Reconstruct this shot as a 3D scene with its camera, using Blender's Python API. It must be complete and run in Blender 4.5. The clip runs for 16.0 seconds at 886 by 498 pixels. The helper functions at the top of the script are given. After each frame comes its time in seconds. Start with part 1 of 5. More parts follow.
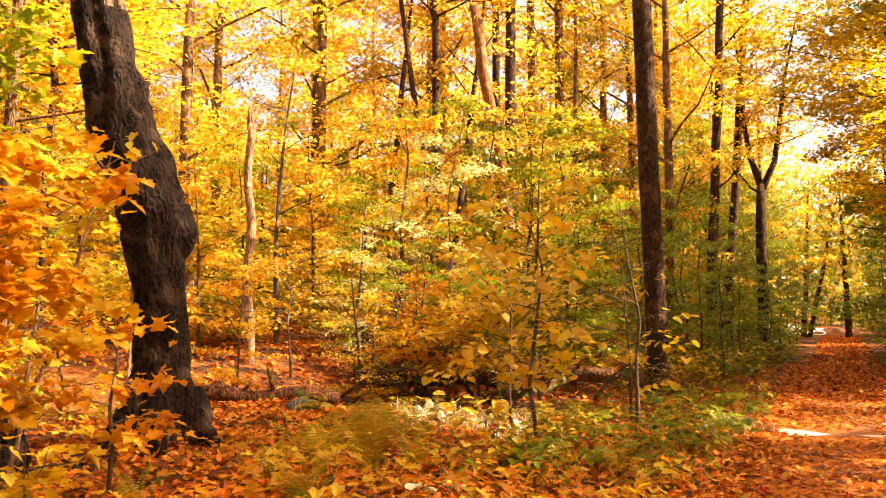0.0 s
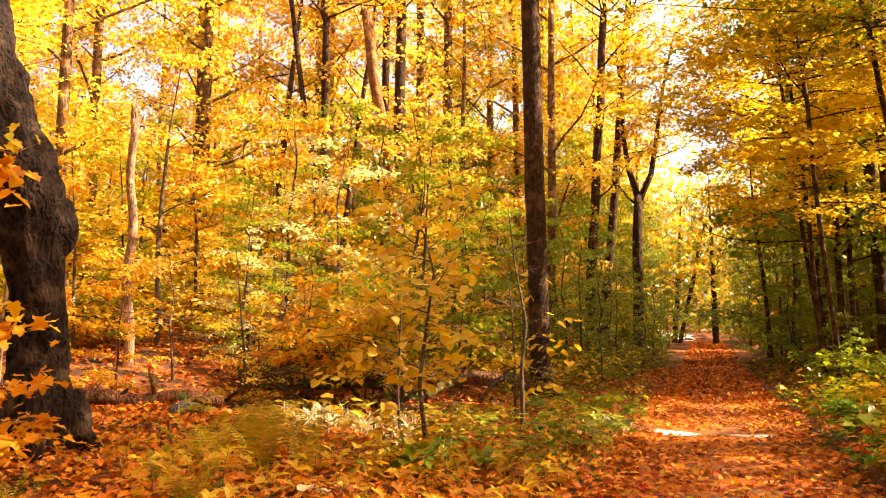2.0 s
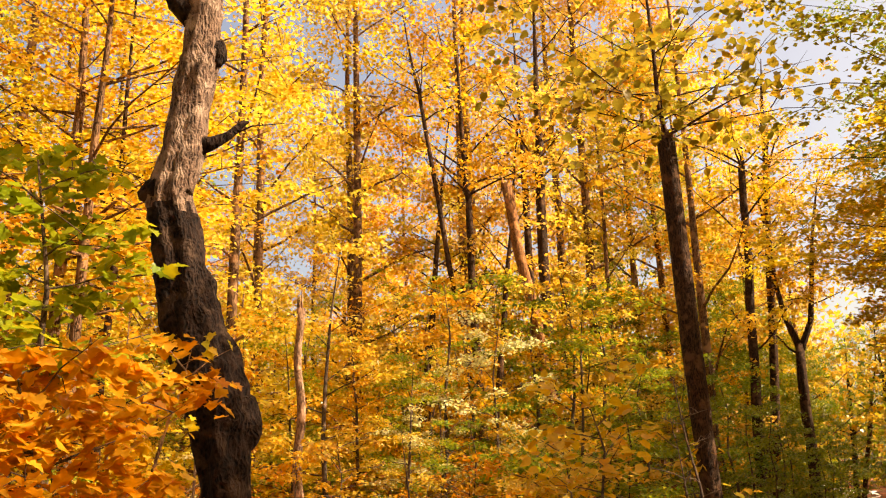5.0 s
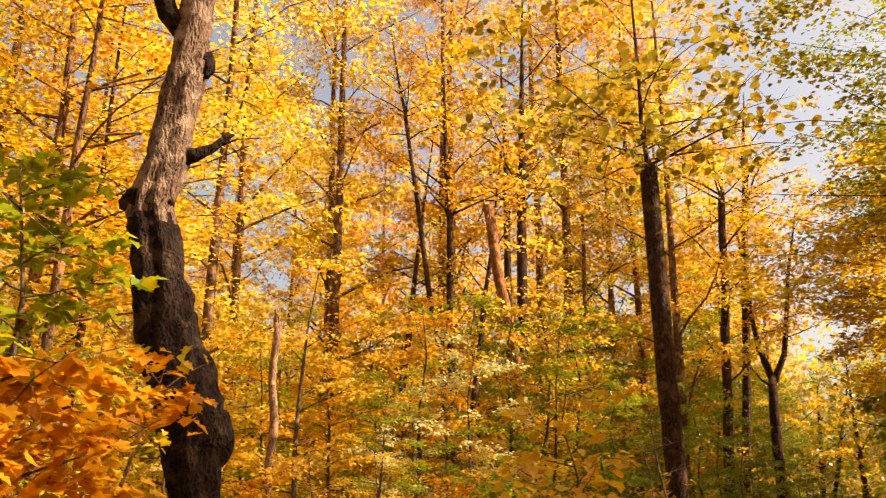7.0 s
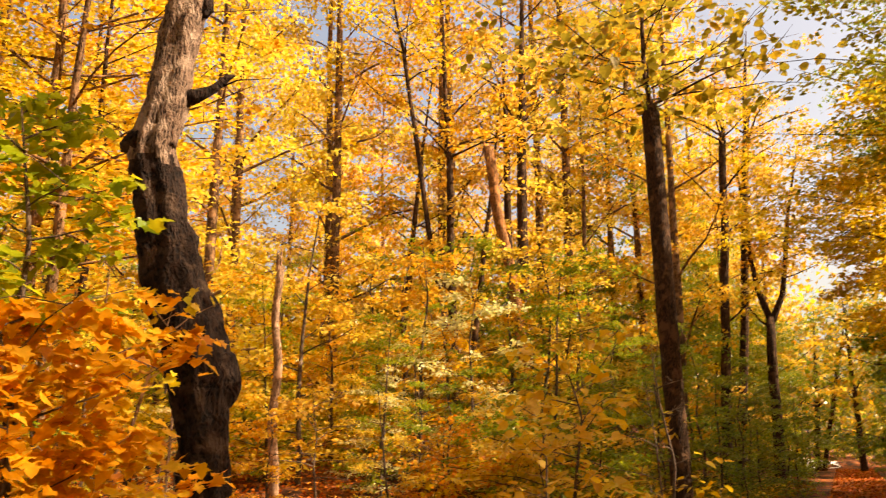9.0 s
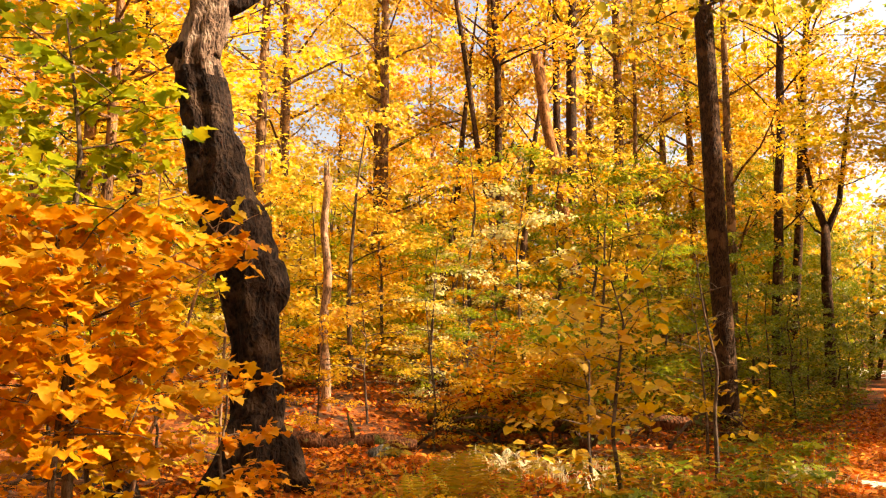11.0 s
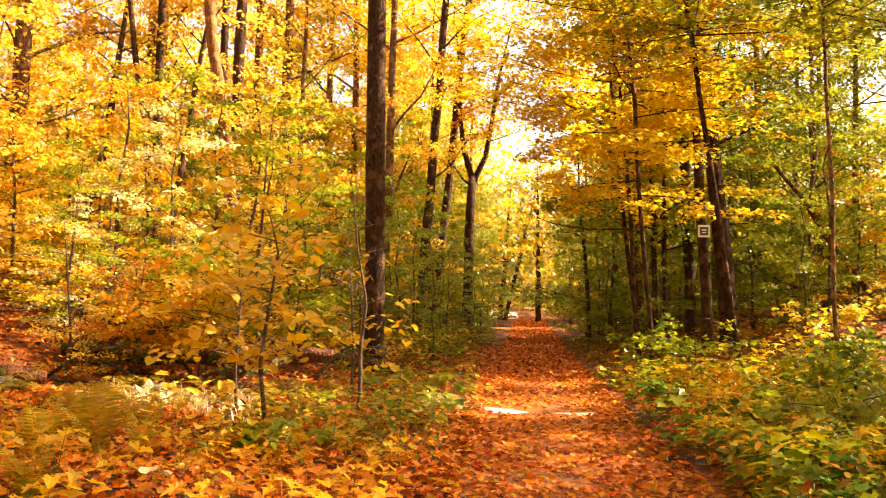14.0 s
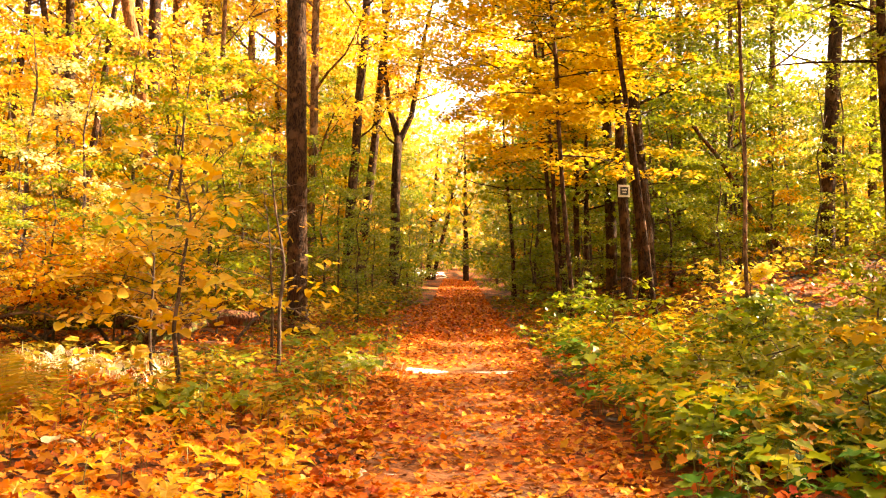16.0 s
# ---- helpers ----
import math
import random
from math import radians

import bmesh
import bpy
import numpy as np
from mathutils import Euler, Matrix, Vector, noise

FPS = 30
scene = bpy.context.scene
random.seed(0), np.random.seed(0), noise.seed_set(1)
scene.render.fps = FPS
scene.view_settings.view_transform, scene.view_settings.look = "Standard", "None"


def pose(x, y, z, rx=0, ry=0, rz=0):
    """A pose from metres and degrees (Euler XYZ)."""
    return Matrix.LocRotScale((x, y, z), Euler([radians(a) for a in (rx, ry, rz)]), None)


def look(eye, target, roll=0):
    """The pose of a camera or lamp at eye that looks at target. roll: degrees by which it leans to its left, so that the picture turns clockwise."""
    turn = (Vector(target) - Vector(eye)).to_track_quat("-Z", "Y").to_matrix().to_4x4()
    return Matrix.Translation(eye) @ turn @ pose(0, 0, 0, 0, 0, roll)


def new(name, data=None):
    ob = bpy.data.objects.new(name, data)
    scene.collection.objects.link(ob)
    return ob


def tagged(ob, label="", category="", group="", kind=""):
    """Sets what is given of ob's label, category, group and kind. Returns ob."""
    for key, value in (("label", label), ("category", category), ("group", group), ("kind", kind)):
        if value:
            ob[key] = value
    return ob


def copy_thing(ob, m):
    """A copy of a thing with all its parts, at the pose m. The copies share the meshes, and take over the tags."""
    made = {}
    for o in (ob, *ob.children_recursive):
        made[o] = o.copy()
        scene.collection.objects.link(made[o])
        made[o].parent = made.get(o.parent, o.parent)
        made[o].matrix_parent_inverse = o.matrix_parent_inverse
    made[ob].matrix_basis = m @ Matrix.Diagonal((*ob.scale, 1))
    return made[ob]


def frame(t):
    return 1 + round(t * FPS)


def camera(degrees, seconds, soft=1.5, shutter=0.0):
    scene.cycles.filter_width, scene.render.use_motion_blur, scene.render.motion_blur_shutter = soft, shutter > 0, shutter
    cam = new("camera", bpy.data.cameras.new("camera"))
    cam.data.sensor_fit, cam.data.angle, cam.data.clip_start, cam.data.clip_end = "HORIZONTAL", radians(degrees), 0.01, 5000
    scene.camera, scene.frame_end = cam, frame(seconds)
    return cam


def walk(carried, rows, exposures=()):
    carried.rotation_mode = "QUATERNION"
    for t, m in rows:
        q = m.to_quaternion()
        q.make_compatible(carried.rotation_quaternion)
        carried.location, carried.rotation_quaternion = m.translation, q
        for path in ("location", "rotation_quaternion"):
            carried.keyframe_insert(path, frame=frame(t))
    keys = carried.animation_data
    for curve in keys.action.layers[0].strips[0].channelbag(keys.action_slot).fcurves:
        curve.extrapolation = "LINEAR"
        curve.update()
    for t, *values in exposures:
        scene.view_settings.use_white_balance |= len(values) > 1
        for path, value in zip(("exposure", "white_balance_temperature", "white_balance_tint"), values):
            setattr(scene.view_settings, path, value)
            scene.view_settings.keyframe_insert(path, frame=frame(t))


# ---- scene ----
# The camera: seconds, place, turn to the left, tilt upwards, roll
PATH = (
    (0.0, 0.188, 0.349, 1.435, 22.93, 5.07, -0.33),
    (0.5, 0.161, 0.348, 1.429, 21.42, 5.04, 0.50),
    (1.0, 0.119, 0.318, 1.415, 19.15, 5.04, 0.04),
    (1.5, 0.090, 0.299, 1.416, 16.72, 4.56, 0.71),
    (2.0, 0.115, 0.245, 1.409, 15.55, 5.35, 0.06),
    (2.5, 0.081, 0.172, 1.457, 21.45, 6.18, -0.79),
    (3.0, 0.012, 0.038, 1.530, 22.08, 12.31, -2.30),
    (3.5, -0.029, -0.067, 1.560, 23.55, 14.86, -3.79),
    (3.7, -0.023, -0.100, 1.546, 24.04, 15.83, -2.74),
    (5.8, -0.024, -0.115, 1.654, 24.81, 15.21, -1.27),
    (6.0, -0.041, -0.110, 1.654, 25.24, 13.83, 0.08),
    (6.5, -0.060, -0.106, 1.679, 25.61, 14.42, -0.51),
    (7.0, -0.054, -0.125, 1.666, 23.02, 16.73, -0.06),
    (7.5, -0.080, -0.123, 1.662, 20.66, 16.26, 0.25),
    (8.0, -0.113, -0.108, 1.650, 19.92, 15.29, 0.26),
    (8.5, -0.136, -0.113, 1.660, 20.63, 13.81, -0.10),
    (9.0, -0.136, -0.130, 1.652, 22.90, 13.13, -0.40),
    (9.2, -0.134, -0.125, 1.658, 24.42, 12.42, -0.50),
    (11.3, 0.003, -0.175, 1.551, 26.14, 7.11, -0.31),
    (11.5, -0.002, -0.162, 1.539, 24.76, 6.61, 0.33),
    (12.0, -0.041, -0.127, 1.533, 20.23, 5.52, 0.34),
    (12.5, -0.067, -0.100, 1.530, 16.34, 4.99, 0.61),
    (13.0, -0.064, -0.075, 1.520, 11.31, 4.35, 1.20),
    (13.5, -0.045, -0.026, 1.509, 7.32, 4.21, 1.81),
    (14.0, -0.019, 0.011, 1.509, 4.83, 3.79, 1.33),
    (14.5, 0.004, 0.031, 1.511, 2.71, 3.21, 1.22),
    (15.0, 0.042, 0.054, 1.523, 0.88, 2.38, 1.62),
    (15.5, 0.075, 0.070, 1.517, 0.22, 1.90, 1.37),
    (16.0, 0.122, 0.073, 1.527, 0.32, 1.34, 0.81),
)
cam = camera(52.16, 16.0, soft=1.15, shutter=0.3)
walk(cam, [(t, Matrix.Translation((x, y, z)) @ Matrix.Rotation(radians(turn), 4, "Z") @ Matrix.Rotation(radians(90 + tilt), 4, "X")
            @ Matrix.Rotation(radians(roll), 4, "Z")) for t, x, y, z, turn, tilt, roll in PATH],
     exposures=[(t, e, 8900 if t < 4 else 9300, 17) for t, e in ((0.0, 2.2), (2.5, 2.22), (3.5, 2.0), (5.8, 1.34), (9.2, 1.48), (11.5, 1.9), (12.5, 2.12), (14.5, 2.52), (16.0, 2.75))])

# ---- light: a clear autumn noon, the sun to the right of the path ----
SUN_AZ, SUN_EL = radians(71), radians(42)      # clockwise from +y, above the horizon
SUN = Vector((math.sin(SUN_AZ) * math.cos(SUN_EL), math.cos(SUN_AZ) * math.cos(SUN_EL), math.sin(SUN_EL)))
world = bpy.data.worlds.new("sky")
scene.world = world
world.use_nodes = True
sky = world.node_tree.nodes.new("ShaderNodeTexSky")
sky.sky_type, sky.sun_disc, sky.sun_elevation, sky.sun_rotation = "NISHITA", False, SUN_EL, SUN_AZ
sky.dust_density = 5.0
world.node_tree.links.new(sky.outputs[0], world.node_tree.nodes["Background"].inputs[0])
world.node_tree.nodes["Background"].inputs[1].default_value = 0.105
sun_data = bpy.data.lights.new("sun", "SUN")
sun_data.energy, sun_data.angle, sun_data.color = 5.0, radians(0.5), (1.0, 0.94, 0.84)
new("sun", sun_data).matrix_world = look(SUN * 50, (0, 0, 0))

rng = np.random.default_rng(7)


# ---- materials ----
def nodes_of(name):
    m = bpy.data.materials.new(name)
    m.use_nodes = True
    n, l = m.node_tree.nodes, m.node_tree.links
    return m, n, l, n["Principled BSDF"]


def ramp_of(n, stops):
    r = n.new("ShaderNodeValToRGB")
    e = r.color_ramp.elements
    while len(e) < len(stops):
        e.new(0.5)
    for k, (p, c) in enumerate(stops):
        e[k].position, e[k].color = p, (*c, 1)
    return r


def leaf_material(name, colours, clear=0.5, rough=0.32, wander=0.02, gloss=0.3):
    """Autumn leaf: a colour for each leaf, a shift for each plant, veins and blotches; lets light through."""
    m, n, l, p = nodes_of(name)
    geo, info = n.new("ShaderNodeNewGeometry"), n.new("ShaderNodeObjectInfo")
    k = len(colours) - 1
    r = ramp_of(n, [(i / k, c) for i, c in enumerate(colours)])
    both, part_of = n.new("ShaderNodeMath"), n.new("ShaderNodeMath")
    part_of.operation = "FRACT"
    l.new(geo.outputs["Random Per Island"], both.inputs[0])
    l.new(info.outputs["Random"], both.inputs[1])
    l.new(both.outputs[0], part_of.inputs[0])
    l.new(part_of.outputs[0], r.inputs[0])
    blot = n.new("ShaderNodeTexNoise")
    blot.inputs["Scale"].default_value, blot.inputs["Detail"].default_value = 22.0, 3.0
    tc = n.new("ShaderNodeTexCoord")
    l.new(tc.outputs["Object"], blot.inputs["Vector"])
    hue = n.new("ShaderNodeHueSaturation")
    shift = n.new("ShaderNodeMapRange")
    shift.inputs["To Min"].default_value, shift.inputs["To Max"].default_value = 0.5 - wander, 0.5 + wander
    l.new(info.outputs["Random"], shift.inputs["Value"])
    l.new(shift.outputs[0], hue.inputs["Hue"])
    val = n.new("ShaderNodeMapRange")
    val.inputs["To Min"].default_value, val.inputs["To Max"].default_value = 0.52, 0.92
    l.new(blot.outputs["Fac"], val.inputs["Value"])
    l.new(val.outputs[0], hue.inputs["Value"])
    l.new(r.outputs[0], hue.inputs["Color"])
    l.new(hue.outputs[0], p.inputs["Base Color"])
    p.inputs["Roughness"].default_value = rough
    p.inputs["Specular IOR Level"].default_value = gloss
    tr, mix = n.new("ShaderNodeBsdfTranslucent"), n.new("ShaderNodeMixShader")
    l.new(hue.outputs[0], tr.inputs["Color"])
    mix.inputs[0].default_value = clear
    l.new(p.outputs[0], mix.inputs[1])
    l.new(tr.outputs[0], mix.inputs[2])
    l.new(mix.outputs[0], n["Material Output"].inputs[0])
    return m


def bark_material(name, dark, light, scale=6.0, relief=0.6, moss=None, stretch=0.45):
    """Furrowed bark: grain drawn out along the trunk, plates, lichen spots."""
    m, n, l, p = nodes_of(name)
    tc, mp = n.new("ShaderNodeTexCoord"), n.new("ShaderNodeMapping")
    l.new(tc.outputs["Object"], mp.inputs[0])
    mp.inputs["Scale"].default_value = (scale * 2.2, scale * 2.2, scale * stretch)
    wob, bent = n.new("ShaderNodeTexNoise"), n.new("ShaderNodeVectorMath")
    wob.inputs["Scale"].default_value, wob.inputs["Detail"].default_value = scale * .7, 5.0
    l.new(tc.outputs["Object"], wob.inputs["Vector"])
    bent.operation = "MULTIPLY_ADD"
    l.new(wob.outputs["Color"], bent.inputs[0])
    bent.inputs[1].default_value = (2.6, 2.6, 2.6)
    l.new(mp.outputs[0], bent.inputs[2])
    a = n.new("ShaderNodeTexNoise")
    a.inputs["Scale"].default_value, a.inputs["Detail"].default_value, a.inputs["Roughness"].default_value = 1.0, 8.0, 0.65
    l.new(bent.outputs[0], a.inputs["Vector"])
    v = n.new("ShaderNodeTexVoronoi")
    v.inputs["Scale"].default_value = 1.6
    l.new(bent.outputs[0], v.inputs["Vector"])
    mul = n.new("ShaderNodeMath")
    mul.operation = "MULTIPLY"
    l.new(a.outputs["Fac"], mul.inputs[0])
    l.new(v.outputs["Distance"], mul.inputs[1])
    r = ramp_of(n, [(0.07, dark), (0.17, tuple(0.4 * x + 0.35 * y for x, y in zip(dark, light))), (0.38, light)])
    l.new(mul.outputs[0], r.inputs[0])
    big = n.new("ShaderNodeTexNoise")
    big.inputs["Scale"].default_value, big.inputs["Detail"].default_value = 3.4, 9.0
    l.new(tc.outputs["Object"], big.inputs["Vector"])
    spot = ramp_of(n, [(0.53, (0, 0, 0)), (0.61, (1, 1, 1))])
    l.new(big.outputs["Fac"], spot.inputs[0])
    mix = n.new("ShaderNodeMix")
    mix.data_type = "RGBA"
    l.new(spot.outputs[0], mix.inputs["Factor"])
    l.new(r.outputs[0], mix.inputs["A"])
    mix.inputs["B"].default_value = (*(moss or tuple(1.5 * x for x in light)), 1)
    l.new(mix.outputs["Result"], p.inputs["Base Color"])
    p.inputs["Roughness"].default_value = 0.9
    p.inputs["Specular IOR Level"].default_value = 0.15
    b = n.new("ShaderNodeBump")
    b.inputs["Strength"].default_value, b.inputs["Distance"].default_value = relief, 0.08
    l.new(mul.outputs[0], b.inputs["Height"])
    l.new(b.outputs[0], p.inputs["Normal"])
    return m


def ground_material(name, stops, cell, soil, cover):
    """Leaf litter seen as a mat: cells of leaf colours over dark soil."""
    m, n, l, p = nodes_of(name)
    tc = n.new("ShaderNodeTexCoord")
    v = n.new("ShaderNodeTexVoronoi")
    v.inputs["Scale"].default_value = cell
    wob = n.new("ShaderNodeTexNoise")
    wob.inputs["Scale"].default_value = cell * 1.3
    l.new(tc.outputs["Object"], wob.inputs["Vector"])
    add = n.new("ShaderNodeVectorMath")
    add.operation = "MULTIPLY_ADD"
    l.new(wob.outputs["Color"], add.inputs[0])
    add.inputs[1].default_value = (0.12, 0.12, 0.12)
    l.new(tc.outputs["Object"], add.inputs[2])
    l.new(add.outputs[0], v.inputs["Vector"])
    r = ramp_of(n, stops)
    sep = n.new("ShaderNodeSeparateColor")
    l.new(v.outputs["Color"], sep.inputs[0])
    l.new(sep.outputs[0], r.inputs[0])
    big = n.new("ShaderNodeTexNoise")
    big.inputs["Scale"].default_value, big.inputs["Detail"].default_value = 0.9, 6.0
    l.new(tc.outputs["Object"], big.inputs["Vector"])
    s = ramp_of(n, [(cover - 0.1, (0, 0, 0)), (cover + 0.12, (1, 1, 1))])
    l.new(big.outputs["Fac"], s.inputs[0])
    fine = n.new("ShaderNodeTexNoise")
    fine.inputs["Scale"].default_value, fine.inputs["Detail"].default_value = 40.0, 8.0
    l.new(tc.outputs["Object"], fine.inputs["Vector"])
    sr = ramp_of(n, [(0.3, tuple(0.55 * c for c in soil)), (0.7, tuple(1.3 * c for c in soil))])
    l.new(fine.outputs["Fac"], sr.inputs[0])
    mix = n.new("ShaderNodeMix")
    mix.data_type = "RGBA"
    l.new(s.outputs[0], mix.inputs["Factor"])
    l.new(r.outputs[0], mix.inputs["A"])
    l.new(sr.outputs[0], mix.inputs["B"])
    l.new(mix.outputs["Result"], p.inputs["Base Color"])
    p.inputs["Roughness"].default_value = 0.85
    p.inputs["Specular IOR Level"].default_value = 0.2
    b = n.new("ShaderNodeBump")
    b.inputs["Strength"].default_value, b.inputs["Distance"].default_value = 0.7, 0.03
    l.new(v.outputs["Distance"], b.inputs["Height"])
    b2 = n.new("ShaderNodeBump")
    b2.inputs["Strength"].default_value, b2.inputs["Distance"].default_value = 0.4, 0.01
    l.new(fine.outputs["Fac"], b2.inputs["Height"])
    l.new(b.outputs[0], b2.inputs["Normal"])
    l.new(b2.outputs[0], p.inputs["Normal"])
    return m


def plain_material(name, colour, rough=0.6, grain=0.15):
    m, n, l, p = nodes_of(name)
    a = n.new("ShaderNodeTexNoise")
    a.inputs["Scale"].default_value, a.inputs["Detail"].default_value = 30.0, 6.0
    r = ramp_of(n, [(0.3, tuple(c * (1 - grain) for c in colour)), (0.7, tuple(min(1, c * (1 + grain)) for c in colour))])
    l.new(a.outputs["Fac"], r.inputs[0])
    l.new(r.outputs[0], p.inputs["Base Color"])
    p.inputs["Roughness"].default_value = rough
    return m


AMBER = [(0.90, 0.44, 0.025), (0.92, 0.54, 0.045), (0.86, 0.36, 0.02), (0.90, 0.60, 0.06)]
OLIVE = [(0.34, 0.29, 0.03), (0.50, 0.38, 0.04), (0.24, 0.22, 0.02), (0.62, 0.38, 0.03)]
YELLOW = [(0.93, 0.60, 0.05), (0.96, 0.71, 0.15), (0.92, 0.51, 0.035), (0.76, 0.63, 0.08)]
GOLD = [(0.88, 0.49, 0.03), (0.92, 0.59, 0.06), (0.86, 0.41, 0.025), (0.88, 0.65, 0.08)]
ORANGE = [(0.86, 0.36, 0.02), (0.88, 0.44, 0.03), (0.80, 0.27, 0.015), (0.88, 0.52, 0.04)]
LIME = [(0.30, 0.38, 0.025), (0.47, 0.46, 0.03), (0.20, 0.30, 0.022), (0.64, 0.52, 0.03)]
GREEN = [(0.17, 0.27, 0.022), (0.28, 0.34, 0.025), (0.44, 0.42, 0.03), (0.11, 0.19, 0.02)]
M = {k: leaf_material("leaf_" + k.lower(), c, 0.58 if k in ("YELLOW", "GOLD") else 0.5) for k, c in
     dict(YELLOW=YELLOW, GOLD=GOLD, ORANGE=ORANGE, LIME=LIME, GREEN=GREEN, OLIVE=OLIVE, AMBER=AMBER).items()}
# Yellow maple leaves paled to paint strong sunlight on them.
M["SUNLIT"] = leaf_material("leaf_sunlit", [(0.97, 0.86, 0.36), (0.98, 0.92, 0.55), (0.95, 0.76, 0.20), (0.80, 0.80, 0.30)], 0.55)
M["LITTER"] = leaf_material("fallen_leaf", [(0.80, 0.15, 0.016), (0.92, 0.27, 0.03), (0.50, 0.065, 0.012), (0.95, 0.42, 0.07), (0.74, 0.12, 0.015),
                                           (0.16, 0.045, 0.018), (0.86, 0.17, 0.02), (0.95, 0.33, 0.04)], clear=0.12, rough=0.6, wander=0.02, gloss=0.15)
M["HERB"] = leaf_material("herb_leaf", [(0.05, 0.12, 0.010), (0.14, 0.22, 0.012), (0.44, 0.34, 0.02), (0.50, 0.14, 0.010), (0.06, 0.11, 0.008), (0.52, 0.22, 0.012), (0.10, 0.17, 0.010),
                                       (0.76, 0.46, 0.02), (0.22, 0.26, 0.015), (0.40, 0.09, 0.010), (0.30, 0.30, 0.018)], clear=0.3, rough=.55, gloss=.1)
M["DEEP"] = leaf_material("deep_green_herb_leaf", [(0.06, 0.18, 0.016), (0.14, 0.28, 0.02), (0.32, 0.35, 0.022), (0.03, 0.08, 0.01)], clear=0.25, rough=.55, gloss=.12)
M["FERN"] = leaf_material("fern_leaf", [(0.55, 0.40, 0.04), (0.62, 0.38, 0.04), (0.34, 0.32, 0.03)], clear=0.55, gloss=.2)
# Old maple: shade is painted into the near-black bark, sunlight into the upper bark.
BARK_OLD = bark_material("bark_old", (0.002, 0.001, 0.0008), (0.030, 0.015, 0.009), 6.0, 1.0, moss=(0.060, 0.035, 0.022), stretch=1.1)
BARK_UPPER = bark_material("bark_weathered_sunlit", (0.018, 0.009, 0.006), (0.23, 0.145, 0.10), 8.0, 1.0, moss=(0.31, 0.215, 0.155), stretch=0.5)
BARK = bark_material("bark", (0.008, 0.004, 0.002), (0.075, 0.037, 0.018), 9.0, 0.8)
BARK_MAPLE = bark_material("bark_maple", (0.03, 0.014, 0.007), (0.20, 0.105, 0.05), 9.0, 0.6)
BARK_PALE = bark_material("bark_pale", (0.11, 0.06, 0.035), (0.34, 0.20, 0.12), 10.0, 0.5)
BARK_RED = bark_material("bark_split", (0.10, 0.04, 0.015), (0.29, 0.125, 0.045), 8.0, 0.5)
BARK_LOG = bark_material("bark_rotten", (0.02, 0.008, 0.004), (0.16, 0.058, 0.024), 7.0, 0.8, moss=(0.10, 0.12, 0.03))
STALK = plain_material("green_stalk", (0.12, 0.12, 0.03), 0.6, 0.3)
TWIG = bark_material("twig_bark", (0.03, 0.02, 0.014), (0.12, 0.08, 0.055), 20.0, 0.3)
GROUND = ground_material("leaf_litter", [(0.0, (0.22, 0.045, 0.010)), (0.3, (0.40, 0.10, 0.015)), (0.5, (0.07, 0.022, 0.008)),
                                         (0.75, (0.38, 0.11, 0.016)), (1.0, (0.03, 0.012, 0.006))], 12.0, (0.03, 0.016, 0.009), 0.50)
TRAIL = ground_material("trodden_earth", [(0.0, (0.34, 0.08, 0.015)), (0.5, (0.48, 0.14, 0.02)), (1.0, (0.18, 0.05, 0.014))],
                        13.0, (0.22, 0.10, 0.05), 0.54)
# Sunlight on the path, put into a pale ground colour.
SUN_POOL = plain_material("painted_sun_pool", (0.62, 0.54, 0.46), 0.95, 0.3)
GRAVEL = plain_material("pale_gravel", (0.72, 0.70, 0.68), 0.9, 0.3)


# ---- terrain ----
def smooth(a, b, v):
    t = np.clip((np.asarray(v, float) - a) / (b - a), 0, 1)
    return t * t * (3 - 2 * t)


def trail_x(y):
    return 0.42 + 0.010 * np.maximum(0, np.asarray(y, float) - 14)


def height(x, y):
    x, y = np.asarray(x, float), np.asarray(y, float)
    r = x - trail_x(y) - 1.5
    bank = smooth(0, 6.5, r) * 1.7 * smooth(10, 25, y) + 0.10 * np.maximum(0, r - 6) * smooth(10, 24, y)
    d = np.hypot(x, y)
    left = -x - 4 + 0.02 * y
    hill = np.minimum(0.13 * np.maximum(0, d - 12), 6.5) * smooth(-0.5, 8, left) + 0.16 * np.exp(-((x + 7.3) ** 2 + (y - 9.3) ** 2) / 7)
    far = 0.018 * np.maximum(0, y - 36)
    bumps = 0.10 * np.sin(x * 0.9 + 1.3) * np.sin(y * 0.7) + 0.05 * np.sin(2.3 * x + y) * np.sin(1.9 * y - x)
    off = smooth(0.9, 3.0, np.abs(x - trail_x(y)))
    return np.minimum(bank, 9) + hill + np.minimum(far, 1.6) + 0.5 * smooth(80, 88, y) * smooth(-6, -4, x) * (1 - smooth(1, 3, x)) + bumps * off - 0.05 * (1 - smooth(0.5, 1.3, np.abs(x - trail_x(y))))


def gz(x, y):
    return float(height(x, y))


def mesh_from(name, v, f, material=None, smooth_shade=True):
    me = bpy.data.meshes.new(name)
    me.from_pydata([tuple(p) for p in v], [], f)
    if material:
        me.materials.append(material)
    if smooth_shade:
        me.polygons.foreach_set("use_smooth", [True] * len(me.polygons))
    me.update()
    return me


def grid_mesh(name, xs, ys, lift, material):
    X, Y = np.meshgrid(xs, ys)
    Z = height(X, Y) + lift
    v = np.stack([X.ravel(), Y.ravel(), Z.ravel()], 1)
    w = len(xs)
    f = [(j * w + i, j * w + i + 1, (j + 1) * w + i + 1, (j + 1) * w + i) for j in range(len(ys) - 1) for i in range(w - 1)]
    return mesh_from(name, v, f, material)


